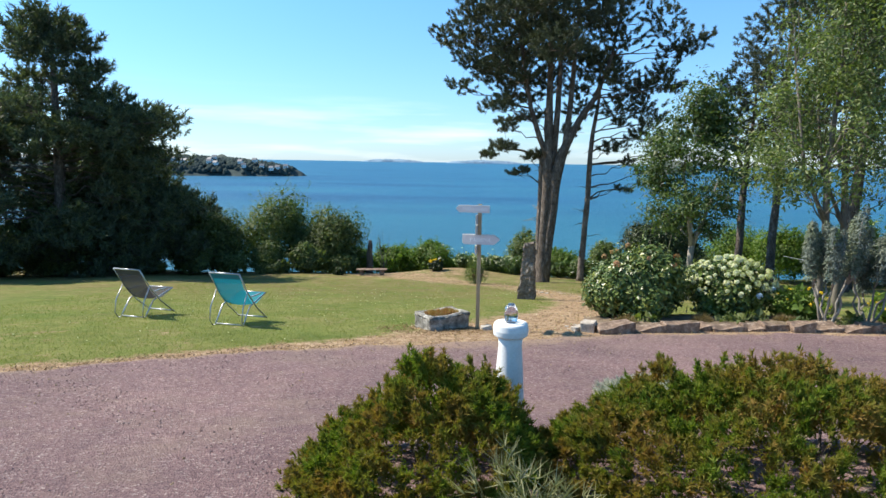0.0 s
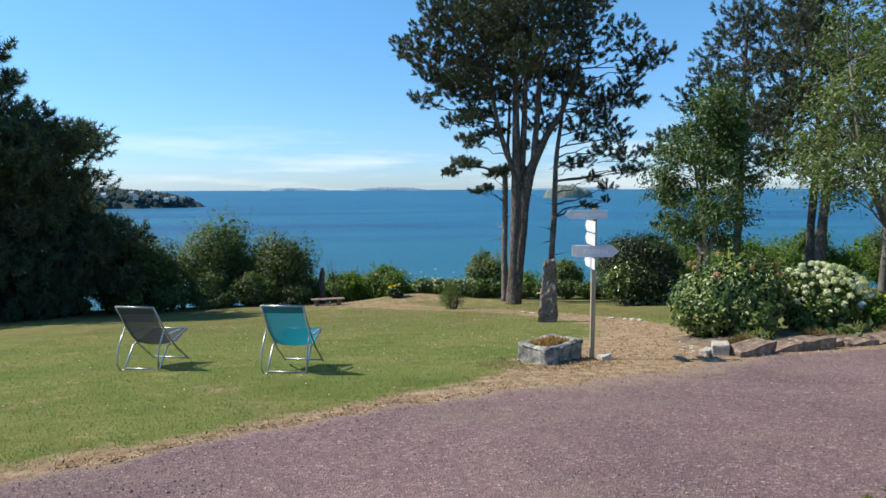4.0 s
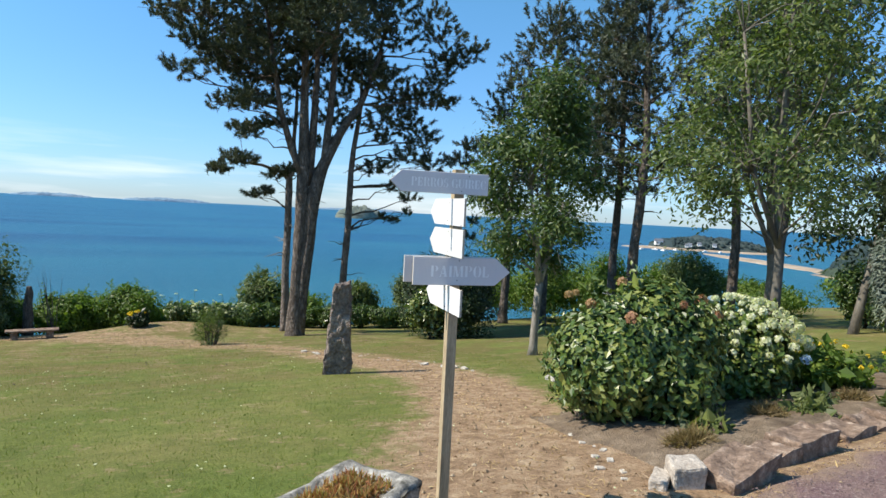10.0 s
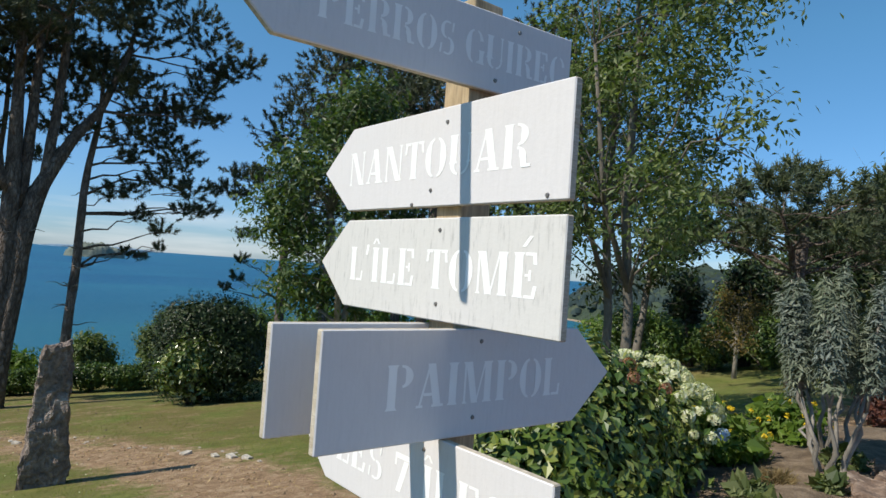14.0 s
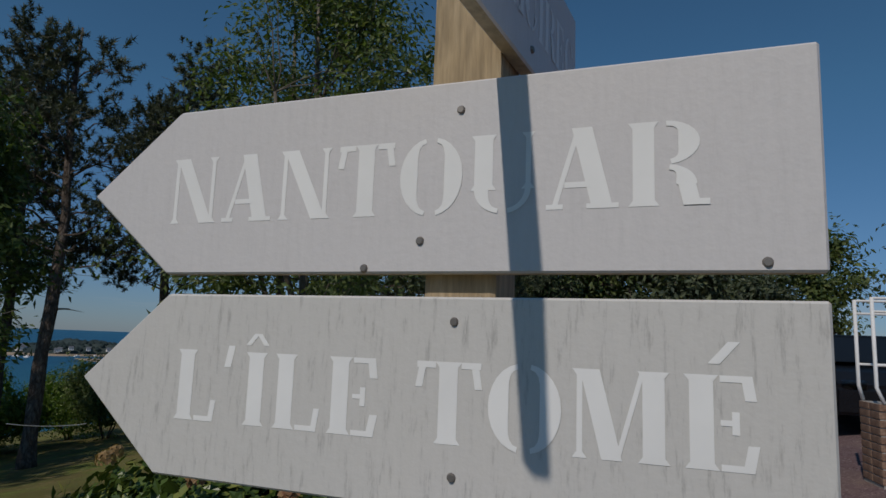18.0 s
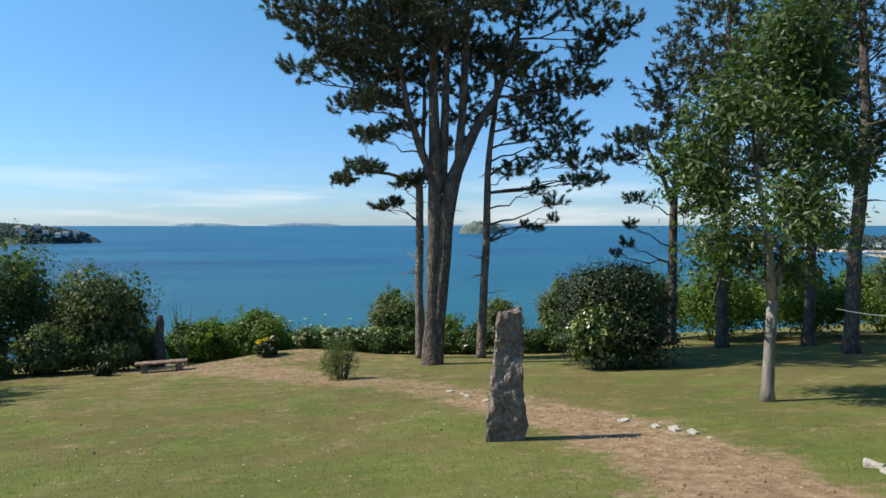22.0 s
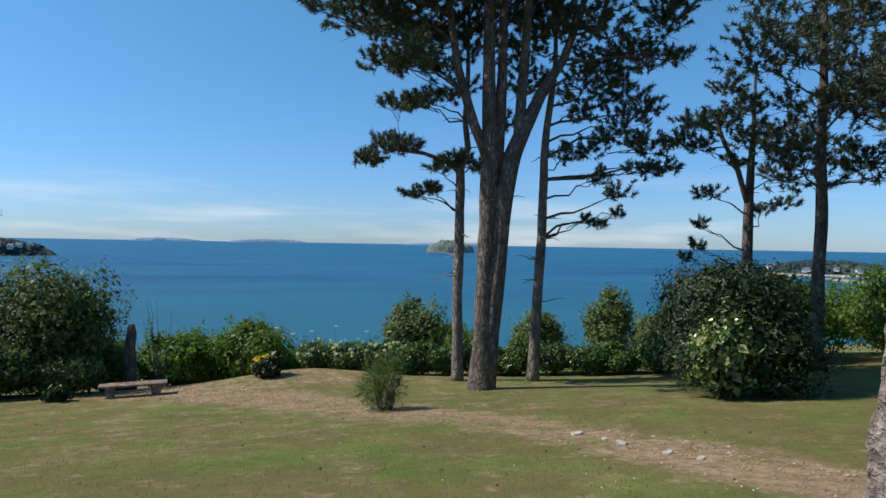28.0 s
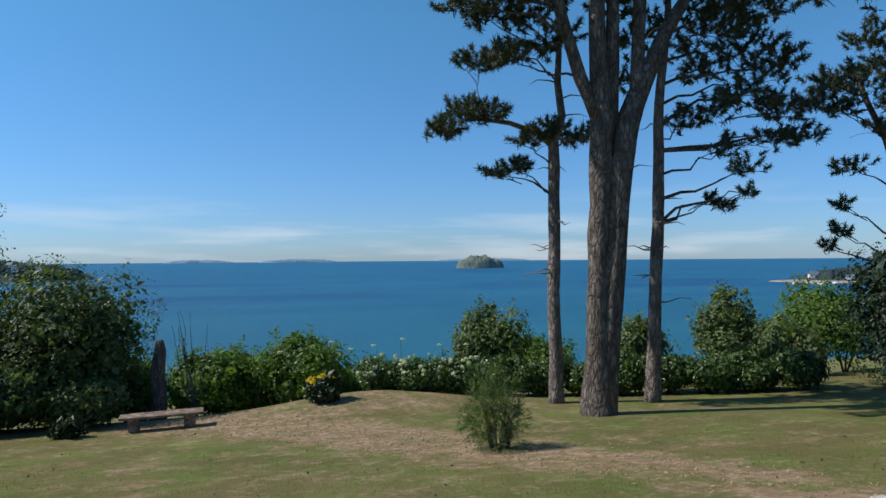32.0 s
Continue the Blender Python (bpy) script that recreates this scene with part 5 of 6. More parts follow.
def deckchair(x, y, turn, cloth, hem, label):
    ob = thing("deckchair", pose(x, y, gz(x, y), 0, 0, turn), label, "deckchair", "deckchairs on the lawn")
    for s in (-0.25, 0.25):
        part("long_rail", tube([(s, -0.40, 0.86), (s, -0.17, 0.52), (s, 0.08, 0.25), (s, 0.40, 0.0)], 0.012), M_STEEL, ob, smooth=True)
        part("leg", tube([(s * 0.94, -0.34, 0.0), (s * 0.94, -0.10, 0.30), (s * 0.94, 0.40, 0.42)], 0.012), M_STEEL, ob, smooth=True)
        part("back_prop", tube([(s * 1.07, -0.20, 0.56), (s * 1.09, -0.36, 0.33), (s * 1.09, -0.40, 0.12), (s * 1.02, -0.35, 0.03)], 0.009), M_STEEL, ob, smooth=True)
        part("armrest", box(0.032, 0.28, 0.018, (s * 1.08, 0.04, 0.46), 0.006), M_STEEL, ob)
        part("foot_cap", tube([(s * 0.94, -0.36, 0.0), (s * 0.94, -0.325, 0.035)], 0.017), M_WHITE, ob, smooth=True)
    part("top_bar", tube([(-0.25, -0.40, 0.86), (0.25, -0.40, 0.86)], 0.013), M_STEEL, ob, smooth=True)
    part("seat_bar", tube([(-0.235, 0.40, 0.42), (0.235, 0.40, 0.42)], 0.012), M_STEEL, ob, smooth=True)
    part("foot_bar", tube([(-0.235, -0.30, 0.05), (0.235, -0.30, 0.05)], 0.010), M_STEEL, ob, smooth=True)
    part("front_foot_bar", tube([(-0.25, 0.40, 0.015), (0.25, 0.40, 0.015)], 0.012), M_STEEL, ob, smooth=True)
    prof = [(-0.35, 0.785), (-0.28, 0.66), (-0.20, 0.54), (-0.11, 0.42), (-0.01, 0.33), (0.12, 0.31), (0.26, 0.36), (0.40, 0.43)]
    hood = [(-0.405, 0.875), (-0.385, 0.84), (-0.365, 0.805), (-0.347, 0.775)]

    def sheet(rows):
        V, F, m = [], [], len(rows)
        for j, (py, pz) in enumerate(rows):
            for i in range(5):
                u = i / 4 * 2 - 1
                sag = 0.03 * (1 - u * u) * math.sin(math.pi * j / (m - 1)) if m > 5 else 0.004
                V.append((u * 0.236, py - sag * 0.5, pz - sag))
        n = len(V)
        V += [(a, b - 0.004, c - 0.004) for a, b, c in V]
        for j in range(m - 1):
            for i in range(4):
                a = j * 5 + i
                F += [(a, a + 1, a + 6, a + 5), (n + a, n + a + 5, n + a + 6, n + a + 1)]
        return V, F

    child("fabric", nmesh("fabric", *sheet(prof), cloth, True), ob)
    child("head_band", nmesh("head_band", *sheet(hood), hem, True), ob)
    return ob


deckchair(-3.24, 9.6, -13, M_TEAL, M_TEAL_BAND, "teal folding deckchair facing the sea on the lawn")
deckchair(-5.10, 10.4, -15, M_GREYCLOTH, M_GREY_BAND, "grey folding deckchair facing the sea on the lawn")

# ---- pedestal ----
ped = thing("pedestal", pose(0.45, 4.115, gz(0.45, 4.115)), "white painted pedestal with a round top", "pedestal")


def turned(profile, n=56):
    bm = bmesh.new()
    rings = [[bm.verts.new((r * math.cos(2 * math.pi * k / n), r * math.sin(2 * math.pi * k / n), z)) for k in range(n)] for r, z in profile]
    for a, b in zip(rings, rings[1:]):
        for k in range(n):
            bm.faces.new((a[k], a[(k + 1) % n], b[(k + 1) % n], b[k]))
    bm.faces.new(rings[-1])
    bm.faces.new(rings[0][::-1])
    return bm


PH = 1.51 - gz(0.45, 4.115)
part("stem", turned([(0.150, -0.03), (0.145, 0.05), (0.115, 0.2), (0.092, PH - 0.3), (0.082, PH - 0.16), (0.088, PH - 0.09)]), M_WHITE, ped, smooth=True)
part("round_top", turned([(0.108, PH - 0.095), (0.120, PH - 0.085), (0.125, PH - 0.05), (0.120, PH - 0.012), (0.112, PH), (0.02, PH + 0.002)]), M_WHITE, ped)
M_GLASS = mat("clear_glass", lambda nt, b: None, 0.05)
M_GLASS.node_tree.nodes["Principled BSDF"].inputs["Transmission Weight"].default_value = 1.0
jar = thing("glass_jar", pose(0.45, 4.115, 1.512), "small clear glass jar on the pedestal", "jar")
part("jar_body", turned([(0.03, 0.0), (0.045, 0.01), (0.05, 0.06), (0.04, 0.11), (0.018, 0.135)], 16), M_GLASS, jar, smooth=True)
part("jar_foot", turned([(0.035, 0.0), (0.03, 0.012), (0.012, 0.02)], 12), M_STEEL, jar)

# ---- standing stone, bench, stump ----
bm = box(0.45, 0.22, 1.75, (0, 0, 0.72), 0.02, None, 0.0, 22)
for v in bm.verts:
    f = max(0.0, (v.co.z + 0.15) / 1.75)
    k = 1 - 0.42 * f ** 1.3
    v.co.x = v.co.x * k + 0.06 * f
    v.co.y *= 1 - 0.2 * f
    if f > 0.9:
        v.co.z += 0.16 * v.co.x - 0.02
    v.co += noise.noise_vector(v.co * 4) * 0.045 + noise.noise_vector(v.co * 13) * 0.03 + noise.noise_vector(v.co * 31) * 0.014
stone = new("standing_stone", bpy.data.meshes.new("standing_stone"))
bm.to_mesh(stone.data)
bm.free()
stone.data.materials.append(M_MENHIR)
stone.matrix_world = pose(2.17, 16.55, gz(2.17, 16.55) - 0.05, 0, 0, -14)
tagged(stone, "tall rough standing stone on the lawn", "standing stone")

bench = thing("stone_bench", pose(-3.6, 30.95, gz(-3.6, 30.95), 0, 0, 6), "low stone bench with a pale worn slab", "bench")
part("slab", box(1.5, 0.42, 0.05, (0, 0, 0.285), 0.015, None, 0.012, 3), M_KERB, bench, smooth=False)
for s in (-0.5, 0.5):
    part("leg", box(0.2, 0.28, 0.32, (s, 0, 0.095), 0.02, None, 0.02, 2), M_KERB, bench)
stump = thing("dead_trunk", pose(-3.95, 32.9, gz(-3.95, 32.9)), "grey dead tree trunk standing in the scrub", "tree stump")
part("stem", tube([(0, 0, -0.1), (0.02, 0, 0.6), (0.0, 0.03, 1.1), (0.05, 0, 1.5), (0.04, 0, 1.75)], [0.2, 0.17, 0.15, 0.13, 0.08], 10), M_BARK, stump, smooth=True)

shrub("low_clump", -5.1, 30.7, 0.45, 0.3, 0.32, M_LEAF_YEW, "low dark clump beside the bench", "plant", 500, 0.09, 0.3, 5, 180)
twig = thing("bare_shrub", pose(-3.2, 33.3, gz(-3.2, 33.3)), "leafless dead shrub rising from the scrub", "shrub")
for i in range(7):
    a = RNG.uniform(0, 6.28)
    part("twig", tube(bend((0, 0, 0), (math.cos(a) * 0.5, math.sin(a) * 0.4, RNG.uniform(1.6, 2.5)), 0.05, 6, 0.05), [0.016, 0.014, 0.012, 0.009, 0.006, 0.003], 5), M_BARK, twig)

# ---- sea: islands and coast ----
def far_trees(ob, length, depth, height, n, seed, low, high, side=1):
    """Treetops over a hump of far land, each an uneven lump, joined into one part."""
    rng = np.random.default_rng(seed)
    V, F = [], []
    d = unit(rng.normal(size=(14, 3)))
    for i in range(n):
        u, w = rng.uniform(-0.93, 0.93), rng.uniform(-0.97, 0.3) * side
        h = max(0.0, 1 - u * u - w * w) ** 0.5
        if h < 0.12:
            continue
        z = h * height * 0.75
        k = rng.uniform(low, high)
        o = len(V)
        base = [(math.cos(a * 1.047) * k, math.sin(a * 1.047) * k, 0) for a in range(6)]
        ring = [(x * rng.uniform(0.7, 1.05), y * rng.uniform(0.7, 1.05), k * rng.uniform(0.55, 0.9)) for x, y, q in base]
        V += [(u * length / 2 + x, w * depth / 2 + y, z - k * 0.4 + q) for x, y, q in base + ring + [(0, 0, k * rng.uniform(1.1, 1.6))]]
        for a in range(6):
            b = (a + 1) % 6
            F += [(o + a, o + b, o + 6 + b), (o + a, o + 6 + b, o + 6 + a), (o + 6 + a, o + 6 + b, o + 12)]
    tagged(child("woodland", nmesh("woodland", V, F, M_FARWOOD, True), ob, "dark wooded slope"), kind="stuff")


# Treetop colours carry the same bluish haze tint as the far land.
M_FARWOOD = leafy("hazed_far_woods", (0.022, 0.038, 0.040), (0.034, 0.052, 0.050), (0.055, 0.074, 0.064), 0.9, 0.0, 0.1, (0.030, 0.046, 0.046), 0.02)
# Lightened colour stands for the haze in front of the island.
M_ISLE = speckled("haze_tinted_island", (0.10, 0.13, 0.11), (0.15, 0.17, 0.14), (0.24, 0.24, 0.19), 0.02, 0.95, 0.12, 0.4, 1.0)
island("island", 461, 1330, 108, 60, 33, "small rocky wooded island in the bay", 3, M_ISLE, n=50)
head = island("headland", -395, 850, 420, 140, 30, "low wooded headland dotted with pale houses", 5, n=160)
far_trees(head, 420, 140, 30, 2300, 401, 2.0, 4.6)
island("far_island", 250, 4200, 500, 80, 26, "low islands on the horizon tinted haze blue", 8, M_HAZE, n=60)
island("far_island", -350, 4300, 420, 80, 24, "low islands on the horizon tinted haze blue", 9, M_HAZE, n=60)
island("far_island", 1500, 4200, 700, 80, 22, "low islands on the horizon tinted haze blue", 10, M_HAZE, n=60)
M_HILL = speckled("scrubby_hill", (0.026, 0.044, 0.030), (0.048, 0.068, 0.042), (0.095, 0.098, 0.062), 0.035, 0.95, 0.35, 1.0, 2.0)
hill = island("coast_hill", 372, 140, 210, 150, 40, "wooded coastal hill across the bay", 12, M_HILL, 62, 90, 0.25)
far_trees(hill, 210, 150, 40, 1500, 403, 1.6, 3.6, -1)
island("beach", 368, 145, 214, 158, 1.5, "pale sandy beach at the foot of the hill", 13, M_SAND, 62, 60, 0.1)
island("beach", 392, 300, 190, 26, 1.3, "thin sandy strand curving round the bay", 16, M_SAND, 64, 60, 0.1)
point = island("coast_point", 492, 432, 110, 60, 15, "small wooded point with a white house", 14, M_FAR, -40, 60, 0.3)
far_trees(point, 110, 60, 15, 260, 402, 1.0, 2.2)
island("beach", 482, 428, 150, 62, 2.6, "pale sandy beach round the point", 15, M_SAND, -40, 60, 0.1)
M_HOUSE = plain("white_render_walls", (0.76, 0.75, 0.73), 0.8)
M_SLATE = plain("slate_roof", (0.13, 0.14, 0.16), 0.6)


def far_house(x, y, z, w, d, h, turn):
    """A small gabled house on far land."""
    house = thing("house", Matrix.Translation((x, y, z)) @ Matrix.Rotation(turn, 4, "Z"), "small white house with a slate roof on the far shore", "house", "houses across the bay")
    part("wall", box(w, d, h, (0, 0, h / 2)), M_HOUSE, house)
    bm = bmesh.new()
    v = [bm.verts.new(p) for p in ((-w * 0.55, -d * 0.6, h), (w * 0.55, -d * 0.6, h), (w * 0.55, d * 0.6, h), (-w * 0.55, d * 0.6, h), (-w * 0.55, 0, h + d * 0.5), (w * 0.55, 0, h + d * 0.5))]
    for f in ((0, 1, 5, 4), (2, 3, 4, 5), (1, 2, 5), (3, 0, 4), (3, 2, 1, 0)):
        bm.faces.new([v[i] for i in f])
    part("roof", bm, M_SLATE, house)
    for u in (-0.25, 0.25):
        part("window", box(w * 0.16, 0.1, h * 0.35, (w * u, -d / 2 - 0.03, h * 0.55)), M_SLATE, house)


r = np.random.default_rng(200)
for i in range(40):
    u = r.uniform(-0.9, 0.9)
    w = (1 - u * u) ** 0.5 * r.uniform(0.25, 0.9)
    far_house(-395 + u * 210, 850 - 70 * w, SEA + 22.5 * (1 - u * u - w * w) ** 0.5 + 1.0, 5.5, 5, 3.6, r.uniform(-0.4, 0.4))
for i in range(6):
    a = -40 + r.uniform(-6, 6)
    u = r.uniform(-38, 30)
    far_house(482 + math.cos(radians(-40)) * u - 14, 428 + math.sin(radians(-40)) * u - 14, SEA + r.uniform(2.5, 4.5), 3.4, 3, 2.0, radians(a))
far_house(449, 452, SEA + 3, 7, 5, 3.5, radians(-30))
for i in range(6):
    boat = thing("sailing_boat", pose(405 + r.uniform(-15, 60), 415 + r.uniform(-25, 10), SEA, 0, 0, r.uniform(0, 180)), "small white moored boat off the beach", "boat", "moored boats")
    part("hull", box(5, 1.8, 1.0, (0, 0, 0.4), 0.3), M_HOUSE, boat)
    part("cabin", box(1.8, 1.2, 0.7, (-0.3, 0, 1.2), 0.15), M_HOUSE, boat)

# ---- flower bed: kerb stones, blossoms, silver bushes ----
r = np.random.default_rng(210)
KERB_X, KERB_Y = [1.95, 2.15, 2.4, 3.1, 4.0, 5.5, 7.2, 9.6], [9.45, 9.22, 9.15, 9.38, 9.52, 9.64, 9.5, 9.6]
kx = 1.98
while kx < 9.4:
    w = 0.11 if kx < 2.05 else 0.20 if kx < 2.15 else r.uniform(0.2, 0.55)
    h = 0.09 if kx < 2.05 else 0.17 if kx < 2.15 else r.uniform(0.07, 0.155)
    ky = float(np.interp(kx + w / 2, KERB_X, KERB_Y)) + r.normal(0, 0.05)
    bm = box(w * 1.02, r.uniform(0.18, 0.24) if kx < 2.28 else r.uniform(0.22, 0.36), h + 0.1, (0, 0, h / 2 - 0.05), 0.02, None, 0.02 if kx < 2.28 else 0.05, 4)
    st = new("kerb_stone", bpy.data.meshes.new("kerb_stone"))
    bm.to_mesh(st.data)
    bm.free()
    st.data.materials.append(M_KERB_PALE if kx < 2.28 else M_KERB)
    dyx = float(np.interp(kx + w, KERB_X, KERB_Y) - np.interp(kx, KERB_X, KERB_Y)) / w
    st.matrix_world = pose(kx + w / 2, ky, gz(kx + w / 2, ky), r.normal(0, 4), r.normal(0, 4), math.degrees(math.atan(dyx)) + r.normal(0, 5))
    tagged(st, "pale squared kerb stone at the bed's corner" if kx < 2.28 else "rough brown kerb stone edging the flower bed", "kerb stone", "flower bed kerb")
    kx += w
for i in range(46):
    f = i / 45
    if i < 16:
        y = 9.5 + 6.0 * f
        x = float(np.interp(y, [9.5, 10.35, 11.5], [1.93, 2.32, 3.0])) + r.normal(0, 0.05)
    else:
        x, y = 4.35 - 0.9 * (f - 0.36) * 1.6 + r.normal(0, 0.1), 15.9 + (f - 0.36) * 9 + r.normal(0, 0.2)
    k = r.uniform(0.015, 0.042)
    bm = box(k * 1.7, k * 1.2, k * 0.8, (0, 0, k * 0.15), k * 0.2, None, k * 0.3, 2)
    st = new("path_stone", bpy.data.meshes.new("path_stone"))
    bm.to_mesh(st.data)
    bm.free()
    st.data.materials.append(M_STONE_PALE if i < 16 else M_KERB_PALE)
    st.matrix_world = pose(x, y, gz(x, y), 0, 0, r.uniform(0, 180))
    tagged(st, "small pale stone along the worn path", "stone", "path stones")
for x, y, k in ((4.10, 16.40, 0.08), (4.17, 16.12, 0.10), (4.24, 15.87, 0.09), (4.58, 13.88, 0.11), (4.48, 13.68, 0.08), (2.90, 21.4, 0.10), (2.98, 20.5, 0.09), (3.08, 19.8, 0.08), (3.18, 19.4, 0.07), (3.0, 20.9, 0.06), (3.98, 16.95, 0.10)):
    st = new("path_stone", bpy.data.meshes.new("path_stone"))
    bm = box(k * 1.5, k, k * 0.7, (0, 0, k * 0.15), k * 0.2, None, k * 0.25, 2)
    bm.to_mesh(st.data)
    bm.free()
    st.data.materials.append(M_STONE_PALE)
    st.matrix_world = pose(x, y, gz(x, y), 0, 0, r.uniform(0, 180))
    tagged(st, "pale squared stone lying on the worn path", "stone", "path stones")
# soil of the bed
M_SOIL = speckled("bed_soil", (0.12, 0.085, 0.058), (0.23, 0.17, 0.115), (0.36, 0.28, 0.20), 5, 1.0, 60, 1.0, 0.03)
bx = np.arange(1.9, 9.5, 0.15)
by = np.linspace(0, 1, 14)
BX, BV = np.meshgrid(bx, by)
B0 = np.interp(BX, KERB_X, KERB_Y)
BYY = B0 + BV * np.clip((BX - 1.9) * 1.5, 0.15, 1) * 2.4
BZZ = ground_z(BX, BYY) + 0.10 * np.clip(BV * 8, 0, 1) * np.clip((1 - BV) * 4, 0, 1) * np.clip((BX - 2.2) / 0.8, 0, 1) + 0.02 * np.sin(BX * 9) * np.sin(BYY * 8) - 0.01 - 0.05 * np.clip((2.6 - BX) / 0.6, 0, 1)
I = np.arange(BX.size).reshape(BX.shape)
tagged(new("flower_bed", nmesh("flower_bed", np.stack([BX, BYY, BZZ], -1).reshape(-1, 3), np.stack([I[:-1, :-1], I[:-1, 1:], I[1:, 1:], I[1:, :-1]], -1).reshape(-1, 4), M_SOIL, True)),
       "raised bed of dry brown soil behind the kerb", "flower bed", kind="structure")


def blossom_mesh(name, rad, material, seed, n=70, petal=0.03):
    rng = np.random.default_rng(seed)
    d = unit(rng.normal(size=(n, 3)))
    d[:, 2] = np.abs(d[:, 2]) * 0.9 - 0.15
    V, F = leaf_vf(d * rad * rng.uniform(0.85, 1, (n, 1)), d, petal, petal * 0.9, rng, 0.1)
    return nmesh(name, V, F, material)


M_CREAM = leafy("cream_petals", (0.50, 0.52, 0.28), (0.64, 0.64, 0.42), (0.74, 0.72, 0.60), 0.6, 0.3, 0.2, (0.66, 0.65, 0.46))
M_PINK = leafy("faded_pink_petals", (0.30, 0.12, 0.08), (0.38, 0.18, 0.12), (0.42, 0.27, 0.15), 0.6, 0.3, 0.2, (0.38, 0.25, 0.12))
M_BLUE = leafy("pale_blue_petals", (0.30, 0.42, 0.66), (0.38, 0.50, 0.74), (0.5, 0.6, 0.8), 0.6, 0.3, 0.2, (0.42, 0.54, 0.74))
M_GOLD = leafy("yellow_petals", (0.62, 0.38, 0.02), (0.72, 0.50, 0.03), (0.75, 0.6, 0.08), 0.6, 0.3, 0.2, (0.70, 0.48, 0.03))
heads = {k: blossom_mesh("flower_head", 0.047, m, 220) for k, m in (("c", M_CREAM), ("p", M_PINK), ("b", M_BLUE))}
gold = blossom_mesh("flower_head", 0.022, M_GOLD, 221, 20, 0.022)


def on_bush(ob, kind, n, rx, ry, h, rng, low=0.1, mesh=None, label=""):
    """Flower heads over the upper skin of a bush."""
    for i in range(n):
        a = rng.uniform(0, 6.28)
        c = rng.uniform(low, 1)
        s = (1 - c * c) ** 0.5
        f = child("flower_head", mesh or heads[kind], ob, label)
        f.location = (math.cos(a) * s * rx, math.sin(a) * s * ry, h * 0.45 + c * h * 0.52)
        f.rotation_euler = (rng.normal(0, 0.4) - math.sin(a) * s * 0.6, rng.normal(0, 0.4) + math.cos(a) * s * 0.6, a)
        k = rng.uniform(0.7, 1.25)
        f.scale = (k, k, k)


on_bush(hy, "c", 105, 0.85, 0.72, 1.2, r)
on_bush(hy, "b", 5, 0.85, 0.72, 1.2, r, 0.0, label="pale blue flower head")
camellia = [o for o in scene.objects if o.name.startswith("hydrangea_bush") and not o.parent and o is not hy][0]
for hedge in [o for o in scene.objects if o.name in ("hedge_bush", "hedge_bush.001", "hedge_bush.002")]:
    on_bush(hedge, "c", 20, 0.8, 0.55, 0.95, r, 0.2, label="small pale blossom")
on_bush(camellia, "p", 9, 0.95, 1.0, 1.42, r, 0.45)
b1 = shrub("yellow_flower_plant", 6.35, 10.9, 0.6, 0.5, 0.65, M_LEAF_BRIGHT, "leafy plant with small yellow flowers in the bed", "plant", 1600, 0.08, 0.4, 7, 231)
on_bush(b1, "g", 24, 0.5, 0.42, 0.65, r, 0.0, gold)
b2 = shrub("yellow_flower_plant", 7.9, 10.7, 0.6, 0.5, 0.6, M_LEAF_BRIGHT, "leafy plant with small yellow flowers in the bed", "plant", 1400, 0.08, 0.4, 7, 232)
on_bush(b2, "g", 16, 0.5, 0.42, 0.6, r, 0.0, gold)
for i, (x, y, k) in enumerate(((3.3, 9.95, 0.26), (4.75, 10.1, 0.30), (5.2, 10.3, 0.24), (6.6, 9.95, 0.28), (5.75, 9.9, 0.2))):
    shrub("bed_plant", x, y, k, k * 0.7, k * 0.75, M_LEAF_OLIVE, "low straggling green plant in the flower bed", "plant", 320, 0.07, 0.3, 5, 270 + i, group="low plants in the flower bed")
M_DRYLEAF = leafy("dry_stalks", (0.12, 0.085, 0.045), (0.19, 0.14, 0.08), (0.29, 0.23, 0.14), 0.8, 0.2)
for i, (x, y) in enumerate(((2.9, 9.8), (4.3, 10.2), (5.7, 10.25))):
    shrub("dry_plant", x, y, 0.20, 0.14, 0.15, M_DRYLEAF, "withered brown plant in the flower bed", "plant", 260, 0.11, 0.08, 6, 240 + i, shape="tuft", stems=4)
yb = [o for o in scene.objects if o.name == "yellow_bush"][0]
on_bush(yb, "g", 13, 0.46, 0.36, 0.56, r, 0.62, blossom_mesh("flower_head", 0.04, M_GOLD, 222, 26, 0.045), "yellow leaf tip")


